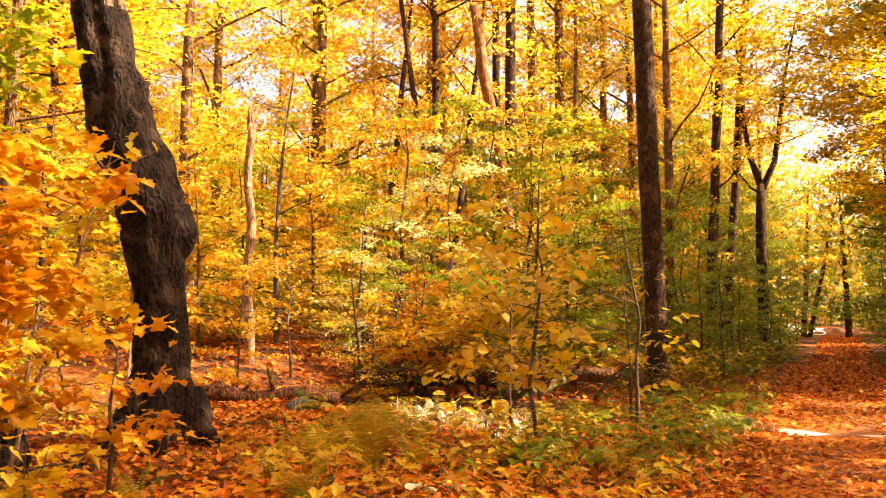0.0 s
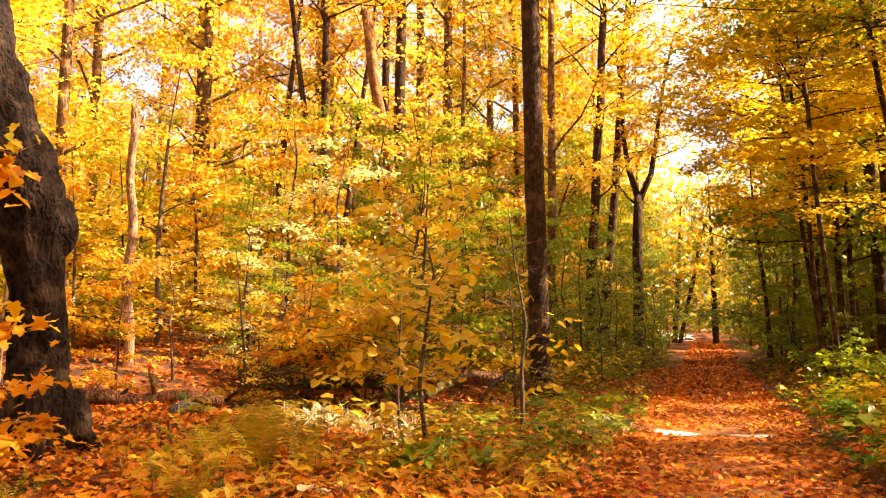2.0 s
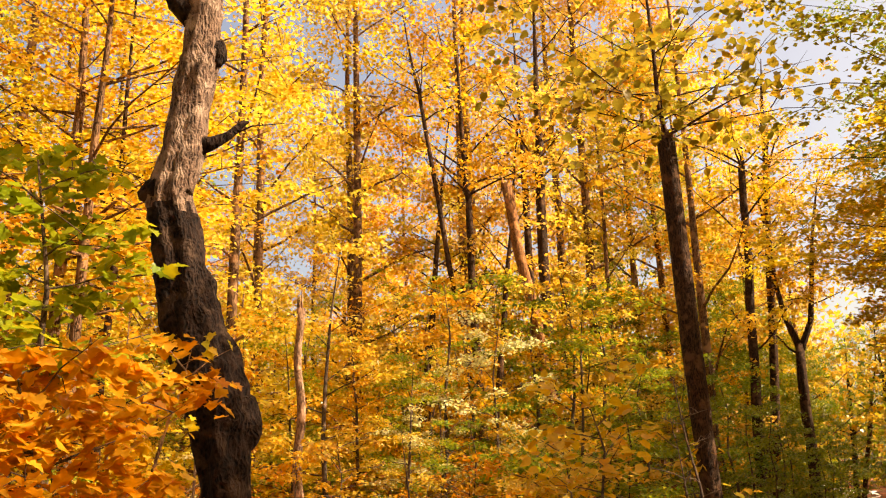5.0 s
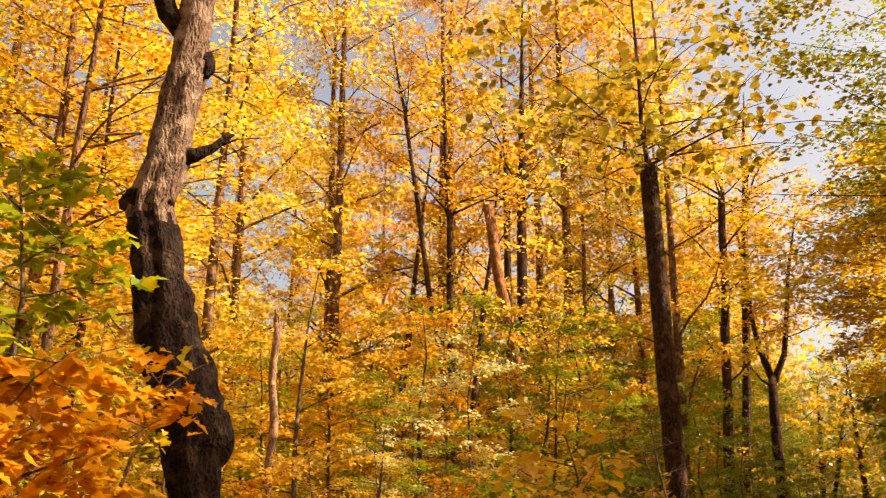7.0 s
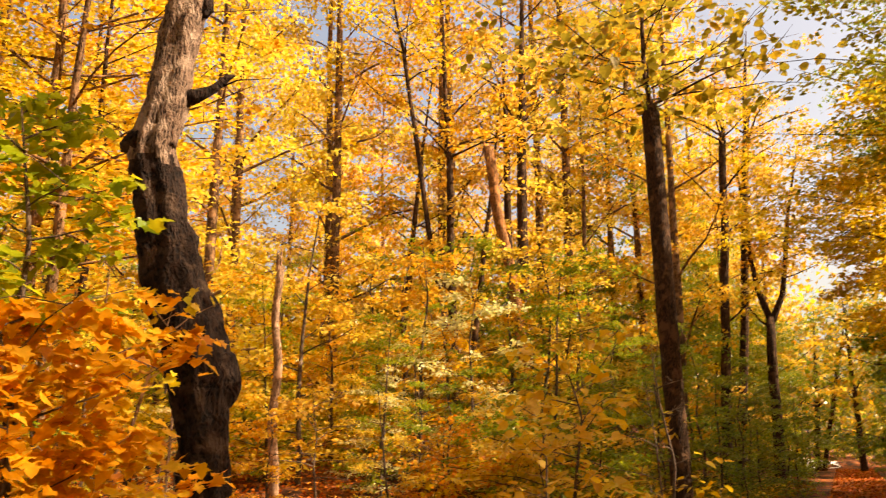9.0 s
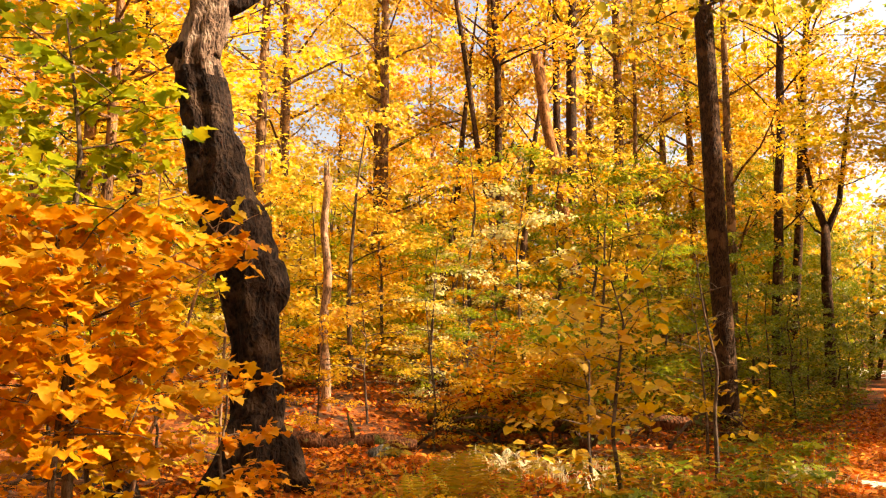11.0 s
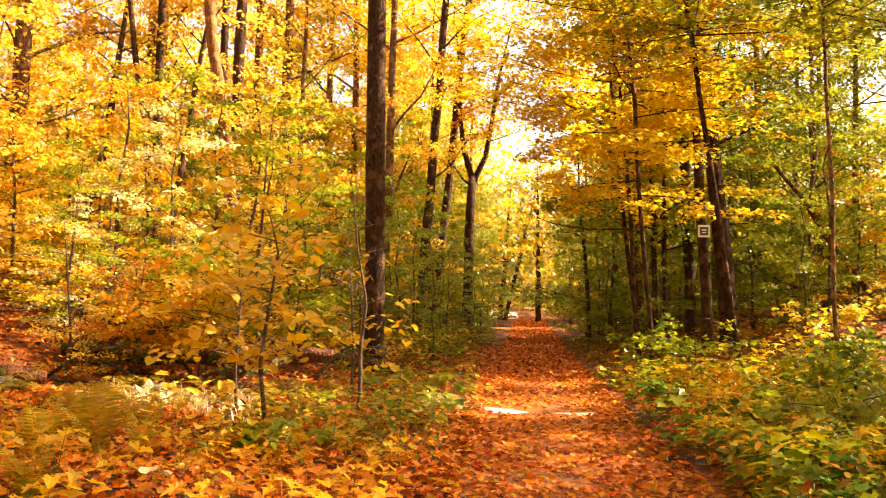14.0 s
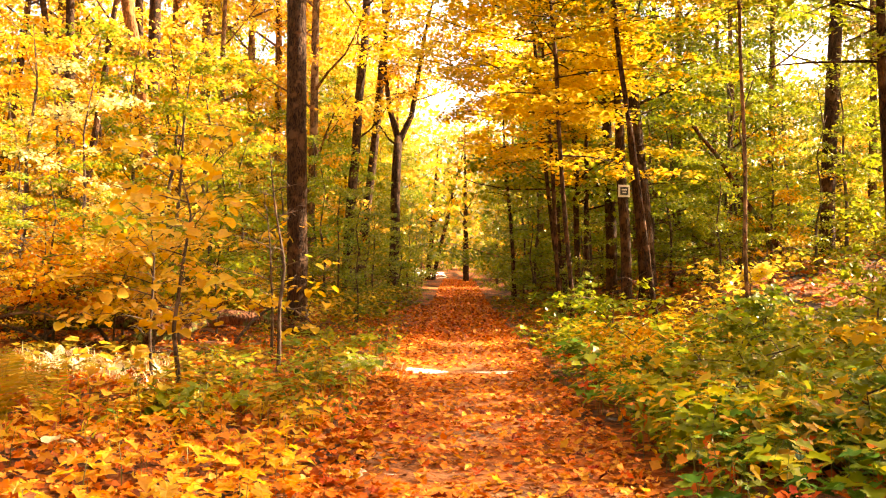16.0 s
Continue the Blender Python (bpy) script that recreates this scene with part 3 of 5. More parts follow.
# ---- named trees that stand out ----
def old_maple():
    """The huge leaning maple with burls, a stub and a lit upper trunk."""
    t = thing("old_maple", "huge gnarled old maple with dark furrowed bark and burls", "tree", (-7.03, 8.9, gz(-7.03, 8.9)))
    z0 = gz(-7.03, 8.9)
    right, fwd = Vector((0.79, 0.62, 0)), Vector((0.62, -0.79, 0))
    prof = [(lat * .79, lat * .62, z, r) for lat, z, r in (
        (0, -.1, .50), (0, .2, .43), (.01, .55, .36), (.01, 1.07, .31), (-.01, 1.6, .30), (-.07, 2.2, .33), (-.12, 2.65, .36), (-.25, 3.2, .38),
        (-.40, 3.6, .37), (-.58, 4.1, .335), (-.68, 4.65, .31), (-.79, 5.2, .29), (-.83, 5.5, .285), (-.70, 6.1, .265), (-.62, 6.75, .25),
        (-.52, 7.5, .25), (-.50, 8.2, .23), (-.40, 9.3, .20), (-.1, 11.5, .15), (.2, 14.5, .06))]
    fine_p, fine_r = [], []
    for (a, b) in zip(prof, prof[1:]):
        for k in range(8):
            u = k / 8
            fine_p.append([a[i] + (b[i] - a[i]) * u - (z0 if i == 2 else 0) for i in range(3)])
            fine_r.append(a[3] + (b[3] - a[3]) * u)
    tb = Tubes()
    tb.add(fine_p, fine_r, 36, 0.26, 3.0)
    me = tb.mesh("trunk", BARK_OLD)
    me.materials.append(BARK_UPPER)          # paler flaking bark above the upper burl, brightened further to paint the sun there
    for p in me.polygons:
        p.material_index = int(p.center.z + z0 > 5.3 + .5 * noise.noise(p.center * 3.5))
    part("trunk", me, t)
    def burl(c, r, squash=1.0):
        bm = bmesh.new()
        bmesh.ops.create_icosphere(bm, subdivisions=3, radius=1)
        for v in bm.verts:
            k = 1 + 0.28 * noise.noise(v.co * 1.7 + Vector(c)) + 0.14 * noise.noise(v.co * 4 + Vector(c))
            v.co = Vector(c) - Vector((0, 0, z0)) + Vector((v.co.x * r, v.co.y * r, v.co.z * r * squash)) * k
        me = bpy.data.meshes.new("burl")
        bm.to_mesh(me)
        bm.free()
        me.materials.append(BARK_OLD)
        me.polygons.foreach_set("use_smooth", [True] * len(me.polygons))
        part("burl", me, t, "rounded dark bark burl")
    burl(right * .085 + Vector((0, 0, 2.60)), .275, 1.45)
    burl(right * -1.02 + Vector((0, 0, 5.52)), .18, 1.0)
    burl(right * -.38 + Vector((0, 0, 4.32)), .16, 1.4)
    burl(right * .36 + fwd * .15 + Vector((0, 0, .40)), .22, 1.7)
    burl(right * -.34 + Vector((0, 0, 7.55)), .17, 1.3)
    roots = (0.2, 1.2, 2.1, 3.3, 4.4, 5.4)
    for k, a in enumerate(roots):
        d = Vector((math.cos(a), math.sin(a), 0))
        rt = Tubes()
        rt.add([d * .16 + Vector((0, 0, .8)), d * .32 + Vector((0, 0, .38)), d * .52 + Vector((0, 0, .10)), d * .8 + Vector((0, 0, -.14))], [.16, .18, .14, .06], 10, .2, k)
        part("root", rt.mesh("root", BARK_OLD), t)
    st = Tubes()
    c = right * -.55 + Vector((0, 0, 6.25 - z0))
    st.add([c + Vector((0, 0, -.06)), c + right * .22, c + right * .42 + Vector((0, 0, .12)), c + right * .60 + Vector((0, 0, .30)), c + right * .68 + Vector((0, 0, .33))], [.15, .09, .06, .045, .015], 8, .3, 5)
    st.add([c + right * .42 + Vector((0, 0, .10)), c + right * .72 + Vector((0, 0, .27)), c + right * 1.15 + Vector((0, 0, .34))], [.016, .010, .004], 4)
    part("broken_branch", st.mesh("broken_branch", BARK_OLD), t, "dark broken branch stub")
    lb = Tubes()
    c = right * -.5 + Vector((0, 0, 7.9 - z0))
    lb.add([c, c - right * .35 + Vector((0, 0, .35)), c - right * .6 + Vector((0, 0, 1.1)), c - right * 1.6 + Vector((0, 0, 3.4))], [.17, .15, .13, .06], 9, .15, 8)
    part("limb", lb.mesh("limb", BARK_OLD), t)
    tubes, cloud = grow([(-.3, -.25, 9.0 - z0), (-.1, -.05, 11.5 - z0), (.2, .1, 14.5 - z0)], [.1, .08, .03], 0.15, 4.4, 20, 6, 24, spread=1.2, seed=31, sides=6)
    part("branches", tubes.mesh("branches", BARK_OLD), t)
    cloud = cloud[~shaft(cloud + np.array((-7.03, 8.9, z0)))]
    part("crown", leaf_mesh("crown", cloud, 0.15, .5, M["GOLD"]), t)
    return t


old_maple()


def trunk_tree(name, label, base, top, r0, r1, total, bark, palette, seed, crown_from=.55, reach=2.6, limbs=12, sprays=4, leaves=40, size=.16, shape="kite", rough=.08, spread=1.0, bare=0.0, bend=0.0, category="tree", rise=.55, leader=1.0, layered=False):
    """A trunk through two known points, carried on up to its full height, with limbs and leaves."""
    x, y = base
    z = gz(x, y)
    dx, dy, dz = top[0] - x, top[1] - y, top[2] - z
    stem, radii = [], []
    rnd = random.Random(seed)
    whole = min(.98, dz / total)             # where the full trunk ends and the leader begins
    for u in sorted((0, .03, .12, .25, .4, whole, whole + .012, .55 if abs(whole - .55) > .03 else .62, .7, .85, 1)):
        hz = u * total
        k = hz / dz
        r = r0 + (r1 - r0) * k if k <= 1 else leader * r1 * max(0.12, 1 - (hz - dz) / max(0.1, total - dz) * .9)
        if u < .03:
            r *= 1.4
        stem.append((dx * k + bend * math.sin(3.1 * u) + rnd.uniform(-.05, .05) * (u > .05), dy * k + rnd.uniform(-.05, .05) * (u > .05), hz - (0.25 if u == 0 else 0)))
        radii.append(r)
    t = thing(name, label, category, (x, y, z))
    tubes, cloud = grow(stem, radii, crown_from, reach, limbs, sprays, leaves, spread=spread, rise=rise, seed=seed, sides=10, rough=rough, bare=bare, flat=.035 if layered else .10)
    part("trunk", tubes.mesh("trunk", bark), t)
    if len(cloud):
        cloud = cloud[~shaft(cloud + np.array((x, y, z)))]
        part("crown", leaf_mesh("crown", cloud, size, .27 if layered else .5, M[palette], shape, droop=.12 if layered else .25), t)
    return t


def snag(name, label, base, top, r0, r1, bark, seed):
    """A dead, broken-off trunk with a splintered top."""
    x, y = base
    z = gz(x, y)
    t = thing(name, label, "dead tree", (x, y, z))
    tb = Tubes()
    n = 14
    tb.add([((top[0] - x) * k / n + .05 * math.sin(k), (top[1] - y) * k / n, (top[2] - z) * k / n - (.25 if k == 0 else 0)) for k in range(n + 1)],
           [(r0 + (r1 - r0) * k / n) * (1.3 if k == 0 else 1) for k in range(n + 1)], 10, .16, seed)
    part("trunk", tb.mesh("trunk", bark), t)
    rnd = random.Random(seed)
    for k in range(6):
        sp = Tubes()
        a = k * 1.05
        c = Vector((top[0] - x + r1 * .6 * math.cos(a), top[1] - y + r1 * .6 * math.sin(a), top[2] - z - .1))
        sp.add([c, c + Vector((0, 0, rnd.uniform(.15, .5)))], [r1 * .38, .01], 5)
        part("splinter", sp.mesh("splinter", bark), t)
    return t


trunk_tree("tree", "straight dark-barked basswood broken off above a thin leafy leader", (-3.5, 22.0), (-3.73, 22.0, 10.4), .25, .228, 18.5, BARK, "OLIVE", 41, crown_from=.52, reach=4.3, limbs=24, sprays=5, leaves=11, size=.25, shape="heart", spread=1.5, rise=.3, leader=.30)
snag("dead_tree", "pale barkless dead trunk broken off at the top", (-10.16, 15.1), (-10.18, 15.1, 5.5), .10, .075, BARK_PALE, 2)
snag("stump", "low black rotten stump among fallen leaves", (-7.15, 6.85), (-7.1, 6.85, gz(-7.15, 6.85) + .40), .22, .17, BARK_OLD, 9)
snag("split_tree", "leaning orange-brown split trunk with bare wood", (-8.6, 28.0), (-10.14, 27.5, 12.0), .15, .19, BARK_RED, 3)
trunk_tree("tree", "dark twin-stemmed maple with yellow leaves", (-10.1, 30.6), (-9.9, 30.7, 12.9), .24, .18, 20, BARK, "YELLOW", 42, reach=3.4, crown_from=.55)
trunk_tree("tree", "dark slanting maple stem among yellow leaves", (-10.7, 31.6), (-10.8, 31.5, 12.9), .18, .13, 18, BARK, "YELLOW", 43, crown_from=.45)
trunk_tree("tree", "slim dark maple with a forked stem", (-11.5, 28.0), (-11.75, 27.9, 12.0), .17, .12, 17, BARK, "GOLD", 44, crown_from=.5, reach=3.0)
trunk_tree("tree", "slim leaning maple stem with yellow leaves", (-11.7, 29.1), (-10.9, 29.3, 9.3), .13, .09, 13, BARK, "YELLOW", 45, crown_from=.5)
trunk_tree("tree", "slim maple stem leaning towards the light", (-11.2, 27.6), (-12.9, 26.6, 15.5), .12, .07, 17, BARK, "GOLD", 46, crown_from=.6, bare=.5)
def forked_tree(base, fork):
    """A dark trunk that parts into two limbs, with a low side branch and thin golden sprays."""
    x, y = base
    z = gz(x, y)
    t = thing("forked_tree", "dark maple forking into two limbs beside the path", "tree", (x, y, z))
    f = Vector(fork) - Vector((x, y, z))
    tb = Tubes()
    tb.add([f * u + Vector((.06 * math.sin(6 * u), 0, -.25 if u == 0 else 0)) for u in (0, .04, .2, .4, .6, .8, 1.0)], [.36, .27, .24, .23, .22, .23, .19], 12, .12, 4.0)
    part("trunk", tb.mesh("trunk", BARK), t)
    for stem, radii, seed in (([f - Vector((0, 0, .3)), f + Vector((-.45, 0, 1.2)), f + Vector((-.65, .1, 2.6)), f + Vector((-.75, .1, 5.2)), f + Vector((-1.1, .1, 8.0))], [.17, .13, .11, .08, .03], 47),
                              ([f - Vector((0, 0, .3)), f + Vector((.55, .1, .9)), f + Vector((.8, .1, 2.4)), f + Vector((1.1, .1, 4.6)), f + Vector((1.7, .1, 7.4))], [.16, .13, .11, .08, .03], 48)):
        tubes, cloud = grow(stem, radii, .35, 2.2, 12, 4, 34, spread=1.0, rise=.4, seed=seed, sides=9)
        part("limb", tubes.mesh("limb", BARK), t)
        part("crown", leaf_mesh("crown", cloud, .16, .45, M["GOLD"], "kite"), t)
    sb = Tubes()
    c = f * .93
    sb.add([c, c + Vector((-.45, 0, .35)), c + Vector((-.9, 0, 1.0)), c + Vector((-1.15, 0, 2.0))], [.06, .05, .035, .012], 6, .1, 3)
    part("side_branch", sb.mesh("side_branch", BARK), t)


forked_tree((-2.5, 42.3), (-2.25, 42.3, 7.8))
trunk_tree("tree", "dark maple with a broken top above the path", (-4.2, 38.1), (-3.35, 38.2, 14.9), .22, .15, 15.4, BARK, "GOLD", 50, crown_from=.4, limbs=12, bare=.1, leaves=56, reach=3.2)
trunk_tree("tree", "tall dark maple rising against the sky", (-4.2, 44.1), (-2.8, 44.3, 16.9), .22, .16, 22, BARK, "YELLOW", 51, crown_from=.45, limbs=16, bare=.1, leaves=56, reach=3.6)
trunk_tree("tree", "dark slanting maple stem in the woods", (-17.0, 34.2), (-16.3, 34.6, 10.4), .19, .13, 16, BARK, "YELLOW", 52, crown_from=.5)
trunk_tree("tree", "reddish upright maple stem on the slope", (-22.0, 20.5), (-22.2, 20.4, 9.1), .15, .12, 15, BARK, "YELLOW", 53, crown_from=.5)
trunk_tree("tree", "brown upright maple stem on the slope", (-23.0, 22.4), (-22.9, 22.4, 10.5), .17, .14, 17, BARK, "GOLD", 54, crown_from=.5)
# Tall maples added with their trunks out of view, to cast shade.
for k, (x, y) in enumerate(((9.9, 13.5), (11.2, 16.6), (10.4, 11.0), (-4.9, .6), (3.0, -2.2), (-9.5, 4.2))):
    trunk_tree("tree", "tall maple with a high golden crown added beside the view for shade", (x, y), (x + .2, y, 12), .2, .16, 25, BARK, "GOLD", 90 + k, crown_from=.54, reach=3.6, limbs=20, sprays=6, leaves=58 if k == 0 else 26, size=.22 if k < 3 else .13, shape="kite" if k < 3 else "maple", spread=1.3)
sign_tree = trunk_tree("tree", "slim forked maple carrying a trail sign", (4.6, 22.6), (4.2, 22.7, 8.4), .14, .11, 14, BARK, "LIME", 55, crown_from=.35, reach=2.8, limbs=14, leaves=56, size=.125)
trunk_tree("tree", "brown maple trunk on the bank by the path", (5.36, 23.5), (4.86, 23.6, 6.0), .24, .20, 15, BARK, "LIME", 56, crown_from=.35, reach=3.6, limbs=16, sprays=5, leaves=60, size=.13, rise=.4, spread=1.2, layered=True)
trunk_tree("tree", "slim maple hanging golden sprays over the path", (2.75, 19.0), (2.3, 19.0, 6.5), .05, .045, 8.5, BARK, "GOLD", 67, crown_from=.44, reach=3.0, limbs=24, sprays=8, leaves=64, size=.125, rise=.12, spread=.85, layered=True)
trunk_tree("tree", "slim maple with layered orange leaves over the path", (3.0, 22.6), (2.5, 22.7, 6.0), .055, .05, 9.5, BARK, "GOLD", 68, crown_from=.42, reach=3.4, limbs=22, sprays=8, leaves=64, size=.13, rise=.12, spread=.9, layered=True)
trunk_tree("tree", "slim maple with orange leaves beside the path", (3.6, 28.0), (3.4, 28.0, 6.0), .06, .05, 11, BARK, "ORANGE", 70, crown_from=.46, reach=3.2, limbs=16, sprays=5, leaves=60, size=.11, rise=.15, spread=.95, layered=True)
trunk_tree("tree", "slim maple reaching orange sprays across the path", (3.3, 25.4), (2.6, 25.4, 7.0), .06, .055, 10.5, BARK, "ORANGE", 71, crown_from=.36, reach=3.8, limbs=20, sprays=6, leaves=42, size=.14, rise=.14, spread=.8, layered=True)
trunk_tree("tree", "slim maple with a high yellow-green crown", (5.2, 15.3), (5.0, 15.3, 6.0), .036, .03, 13, BARK_MAPLE, "GREEN", 69, crown_from=.5, reach=4.4, limbs=26, sprays=8, leaves=46, size=.13, rise=.25, spread=1.0, layered=True)
trunk_tree("tree", "slim maple with a high olive green crown over the path", (4.3, 18.0), (3.3, 18.0, 7.0), .06, .05, 14, BARK, "OLIVE", 72, crown_from=.52, reach=5.0, limbs=30, sprays=8, leaves=58, size=.13, rise=.2, spread=1.1, layered=True)
trunk_tree("tree", "slim maple with yellow-green leaves above the bank herbs", (7.25, 14.6), (7.05, 14.6, 6.0), .085, .07, 11.5, BARK, "LIME", 95, crown_from=.36, reach=3.3, limbs=22, sprays=6, leaves=60, size=.12, rise=.25, spread=1.0, layered=True)
trunk_tree("tree", "young maple with sunlit golden sprays behind the old maple", (-11.2, 10.2), (-11.0, 10.2, 6.0), .09, .08, 13, BARK_MAPLE, "GOLD", 96, crown_from=.34, reach=3.3, limbs=26, sprays=6, leaves=44, size=.125, rise=.15, spread=.9, layered=True)
trunk_tree("tree", "slender maple with sunlit yellow sprays on the slope", (-13.6, 13.2), (-13.4, 13.2, 7.0), .08, .07, 13, BARK, "YELLOW", 97, crown_from=.3, reach=3.2, limbs=24, sprays=6, leaves=52, size=.13, rise=.18, spread=1.0, layered=True)
trunk_tree("tree", "maple with sunlit golden layers on the slope", (-13.2, 11.6), (-13.0, 11.6, 8.0), .12, .10, 15, BARK_MAPLE, "GOLD", 98, crown_from=.36, reach=3.8, limbs=24, sprays=6, leaves=44, size=.13, shape="kite", rise=.2, spread=1.1, layered=True)
for x, y, tx, ty, top in ((-8.5, 10.0, -8.5, 10.1, 4.4), (-7.9, 7.7, -7.75, 7.8, 3.2), (-6.9, 6.6, -6.2, 6.9, 2.5)):
    trunk_tree("sapling", "thin pale sapling stem almost without leaves", (x, y), (tx, ty, top), .022, .016, top + .8, BARK_PALE, "GOLD", 160 + int(10 * top), crown_from=.6, reach=.7, limbs=5, sprays=2, leaves=8, size=.11, shape="maple", spread=.3, category="young tree")
trunk_tree("tree", "dark maple trunk behind the trail sign", (4.95, 26.6), (4.5, 26.7, 9.6), .17, .13, 16, BARK, "LIME", 57, crown_from=.4)
trunk_tree("tree", "thick dark trunk on the bank", (10.9, 25.9), (11.1, 25.8, 9.4), .21, .18, 18, BARK, "LIME", 58, crown_from=.45, reach=3.6, limbs=13, sprays=5)
trunk_tree("tree", "slim dark trunk at the edge of the bank", (12.95, 20.5), (12.85, 20.4, 9.0), .10, .08, 14, BARK, "LIME", 59, crown_from=.4, reach=3.4, limbs=11, sprays=4)
trunk_tree("sapling", "thin dark sapling beside the path", (2.9, 37.0), (2.5, 37.0, 5.2), .09, .07, 9, BARK, "LIME", 60, crown_from=.4, reach=2, category="tree")
trunk_tree("sapling", "thin sapling on the bank", (4.4, 32.8), (4.1, 32.8, 6.9), .09, .07, 10, BARK, "ORANGE", 61, crown_from=.4, reach=2)
trunk_tree("sapling", "slim brown sapling on the bank", (3.85, 25.8), (3.75, 25.8, 3.6), .09, .08, 12, BARK, "LIME", 62, crown_from=.3, reach=3.4, limbs=16, spread=1.0, rise=.25)
trunk_tree("sapling", "slim brown sapling beside another", (4.12, 25.7), (4.07, 25.8, 3.6), .08, .07, 11, BARK, "GREEN", 63, crown_from=.3, reach=3.4, limbs=16, spread=1.0, rise=.25)
trunk_tree("tree", "distant dark tree at the path's end", (-1.5, 75.0), (-1.2, 75.0, 5.2), .22, .18, 12, BARK, "GREEN", 64, crown_from=.3)
trunk_tree("tree", "distant leaning dark tree at the path's end", (-1.1, 74.0), (.17, 74.0, 6.5), .18, .14, 12, BARK, "LIME", 65, crown_from=.4)
trunk_tree("tree", "distant dark trunk beside the path's end", (1.6, 73.0), (1.5, 73.0, 5.1), .25, .2, 13, BARK, "GOLD", 66, crown_from=.3)


rng = np.random.default_rng(13)


# ---- understory: young maples in flat layers ----
def understory(label, palette, h, seed, at, leaves=42, size=.12, shape="kite", limbs=13, reach=1.7, name="young_maple", bark=TWIG, crown_from=.12, spread=.62, sprays=4, single=True):
    rnd = random.Random(seed)
    stem = [(rnd.uniform(-.06, .06) * h * u, rnd.uniform(-.06, .06) * h * u, u * h - .1) for u in (0, .1, .3, .5, .75, 1)]
    r = .008 * h + .008
    tubes, cloud = grow(stem, [r * k for k in (1.2, 1, .85, .7, .45, .15)], crown_from, reach, limbs, sprays, leaves, spread=spread, rise=.22, seed=seed, sides=6, flat=.05)
    if single:
        cloud = cloud[~shaft(cloud + np.array((at[0], at[1], gz(*at))))]
    t = thing(name, label, "young tree", (at[0], at[1], gz(*at)), "young trees of the understory")
    part("stem", tubes.mesh("stem", bark), t)
    part("foliage", leaf_mesh("foliage", cloud, size, .38, M[palette], shape), t)
    return t


YOUNG = {"y": ("young maple with layered yellow leaves", "YELLOW", 6.0, 71), "o": ("young maple with layered orange leaves", "ORANGE", 4.5, 72),
         "g": ("young beech with yellow-green leaves", "LIME", 6.5, 73), "n": ("young maple with green leaves", "GREEN", 5.5, 74),
         "d": ("young maple with golden leaves", "GOLD", 5.0, 75), "p": ("young maple with pale yellow sunlit leaves", "SUNLIT", 5.2, 76)}
young = {}


def put_young(key, x, y, scale=1.0):
    near = y < 36
    key = (key, near)
    if key not in young:
        label, palette, h, seed = YOUNG[key[0]]
        young[key] = understory(label, palette, h, seed, (x, y), leaves=46, size=.115 if near else .16, shape="kite" if near else "blade", single=False)
        young[key].scale = (scale,) * 3
    else:
        copy_thing(young[key], pose(x, y, gz(x, y), 0, 0, rng.uniform(0, 360))).scale = (scale,) * 3
    spots.append((x, y))


for spot in later:
    put_young(*spot)
tries = count = 0
while count < 105 and tries < 9000:
    tries += 1
    d, a = math.sqrt(rng.uniform(15 ** 2, 52 ** 2)), math.radians(rng.uniform(-32, 56))
    x, y = -d * math.sin(a), d * math.cos(a)
    deg = math.degrees(a)
    if abs(x - trail_x(y)) < 2.2 + .02 * y or not free(x, y, 1.5):
        continue
    if in_gap((x, y, gz(x, y) + 3), 0.6) or (5 < deg < 14 and d < 22.5):      # the basswood stands clear
        continue
    if deg < -2:
        key = rng.choice(["n", "g", "g", "y", "o"])
    elif deg < 11:
        key = rng.choice(["n", "g", "g", "n", "y"])
    elif deg < 20:
        key = rng.choice(["g", "y", "n", "d", "n"])
    else:
        key = rng.choice(["y", "o", "d", "g", "y", "d", "g", "n"])
    put_young(key, x, y, rng.uniform(.35, .6) if d < 20 else rng.uniform(.6, 1.3))
    count += 1


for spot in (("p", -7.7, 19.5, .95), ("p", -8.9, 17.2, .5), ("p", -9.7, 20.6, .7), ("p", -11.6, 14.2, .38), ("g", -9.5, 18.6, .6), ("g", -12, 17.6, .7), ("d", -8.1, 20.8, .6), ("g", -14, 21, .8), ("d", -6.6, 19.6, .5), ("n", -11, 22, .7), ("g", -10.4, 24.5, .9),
             ("y", -5.6, 23.6, .7), ("y", -7.35, 24.0, 1.15), ("d", -7.75, 25.4, 1.35), ("y", -8.3, 26.2, 1.1), ("g", -6.7, 22.6, .95)):
    put_young(*spot)
rng = np.random.default_rng(14)


# ---- near saplings with leaves that show their shape ----
understory("golden orange maple sapling spreading flat sprays of leaves", "AMBER", 2.8, 81, (-5.35, 4.45), leaves=22, size=.13, shape="maple", limbs=17, reach=1.15, spread=.42, crown_from=.54, sprays=5)
understory("golden maple sapling with drooping sprays", "GOLD", 2.4, 82, (-6.3, 5.6), leaves=20, size=.13, shape="maple", limbs=10, reach=.95, spread=.42, crown_from=.45)
understory("yellow-green maple sapling with a high leafy top", "LIME", 4.7, 83, (-6.0, 5.2), leaves=18, size=.13, shape="maple", limbs=10, reach=1.0, spread=.45, crown_from=.66)
understory("thin orange maple sapling in front of the old trunk", "AMBER", 1.75, 84, (-5.75, 6.75), leaves=13, size=.12, shape="maple", limbs=6, reach=.62, spread=.3, crown_from=.35, sprays=3)
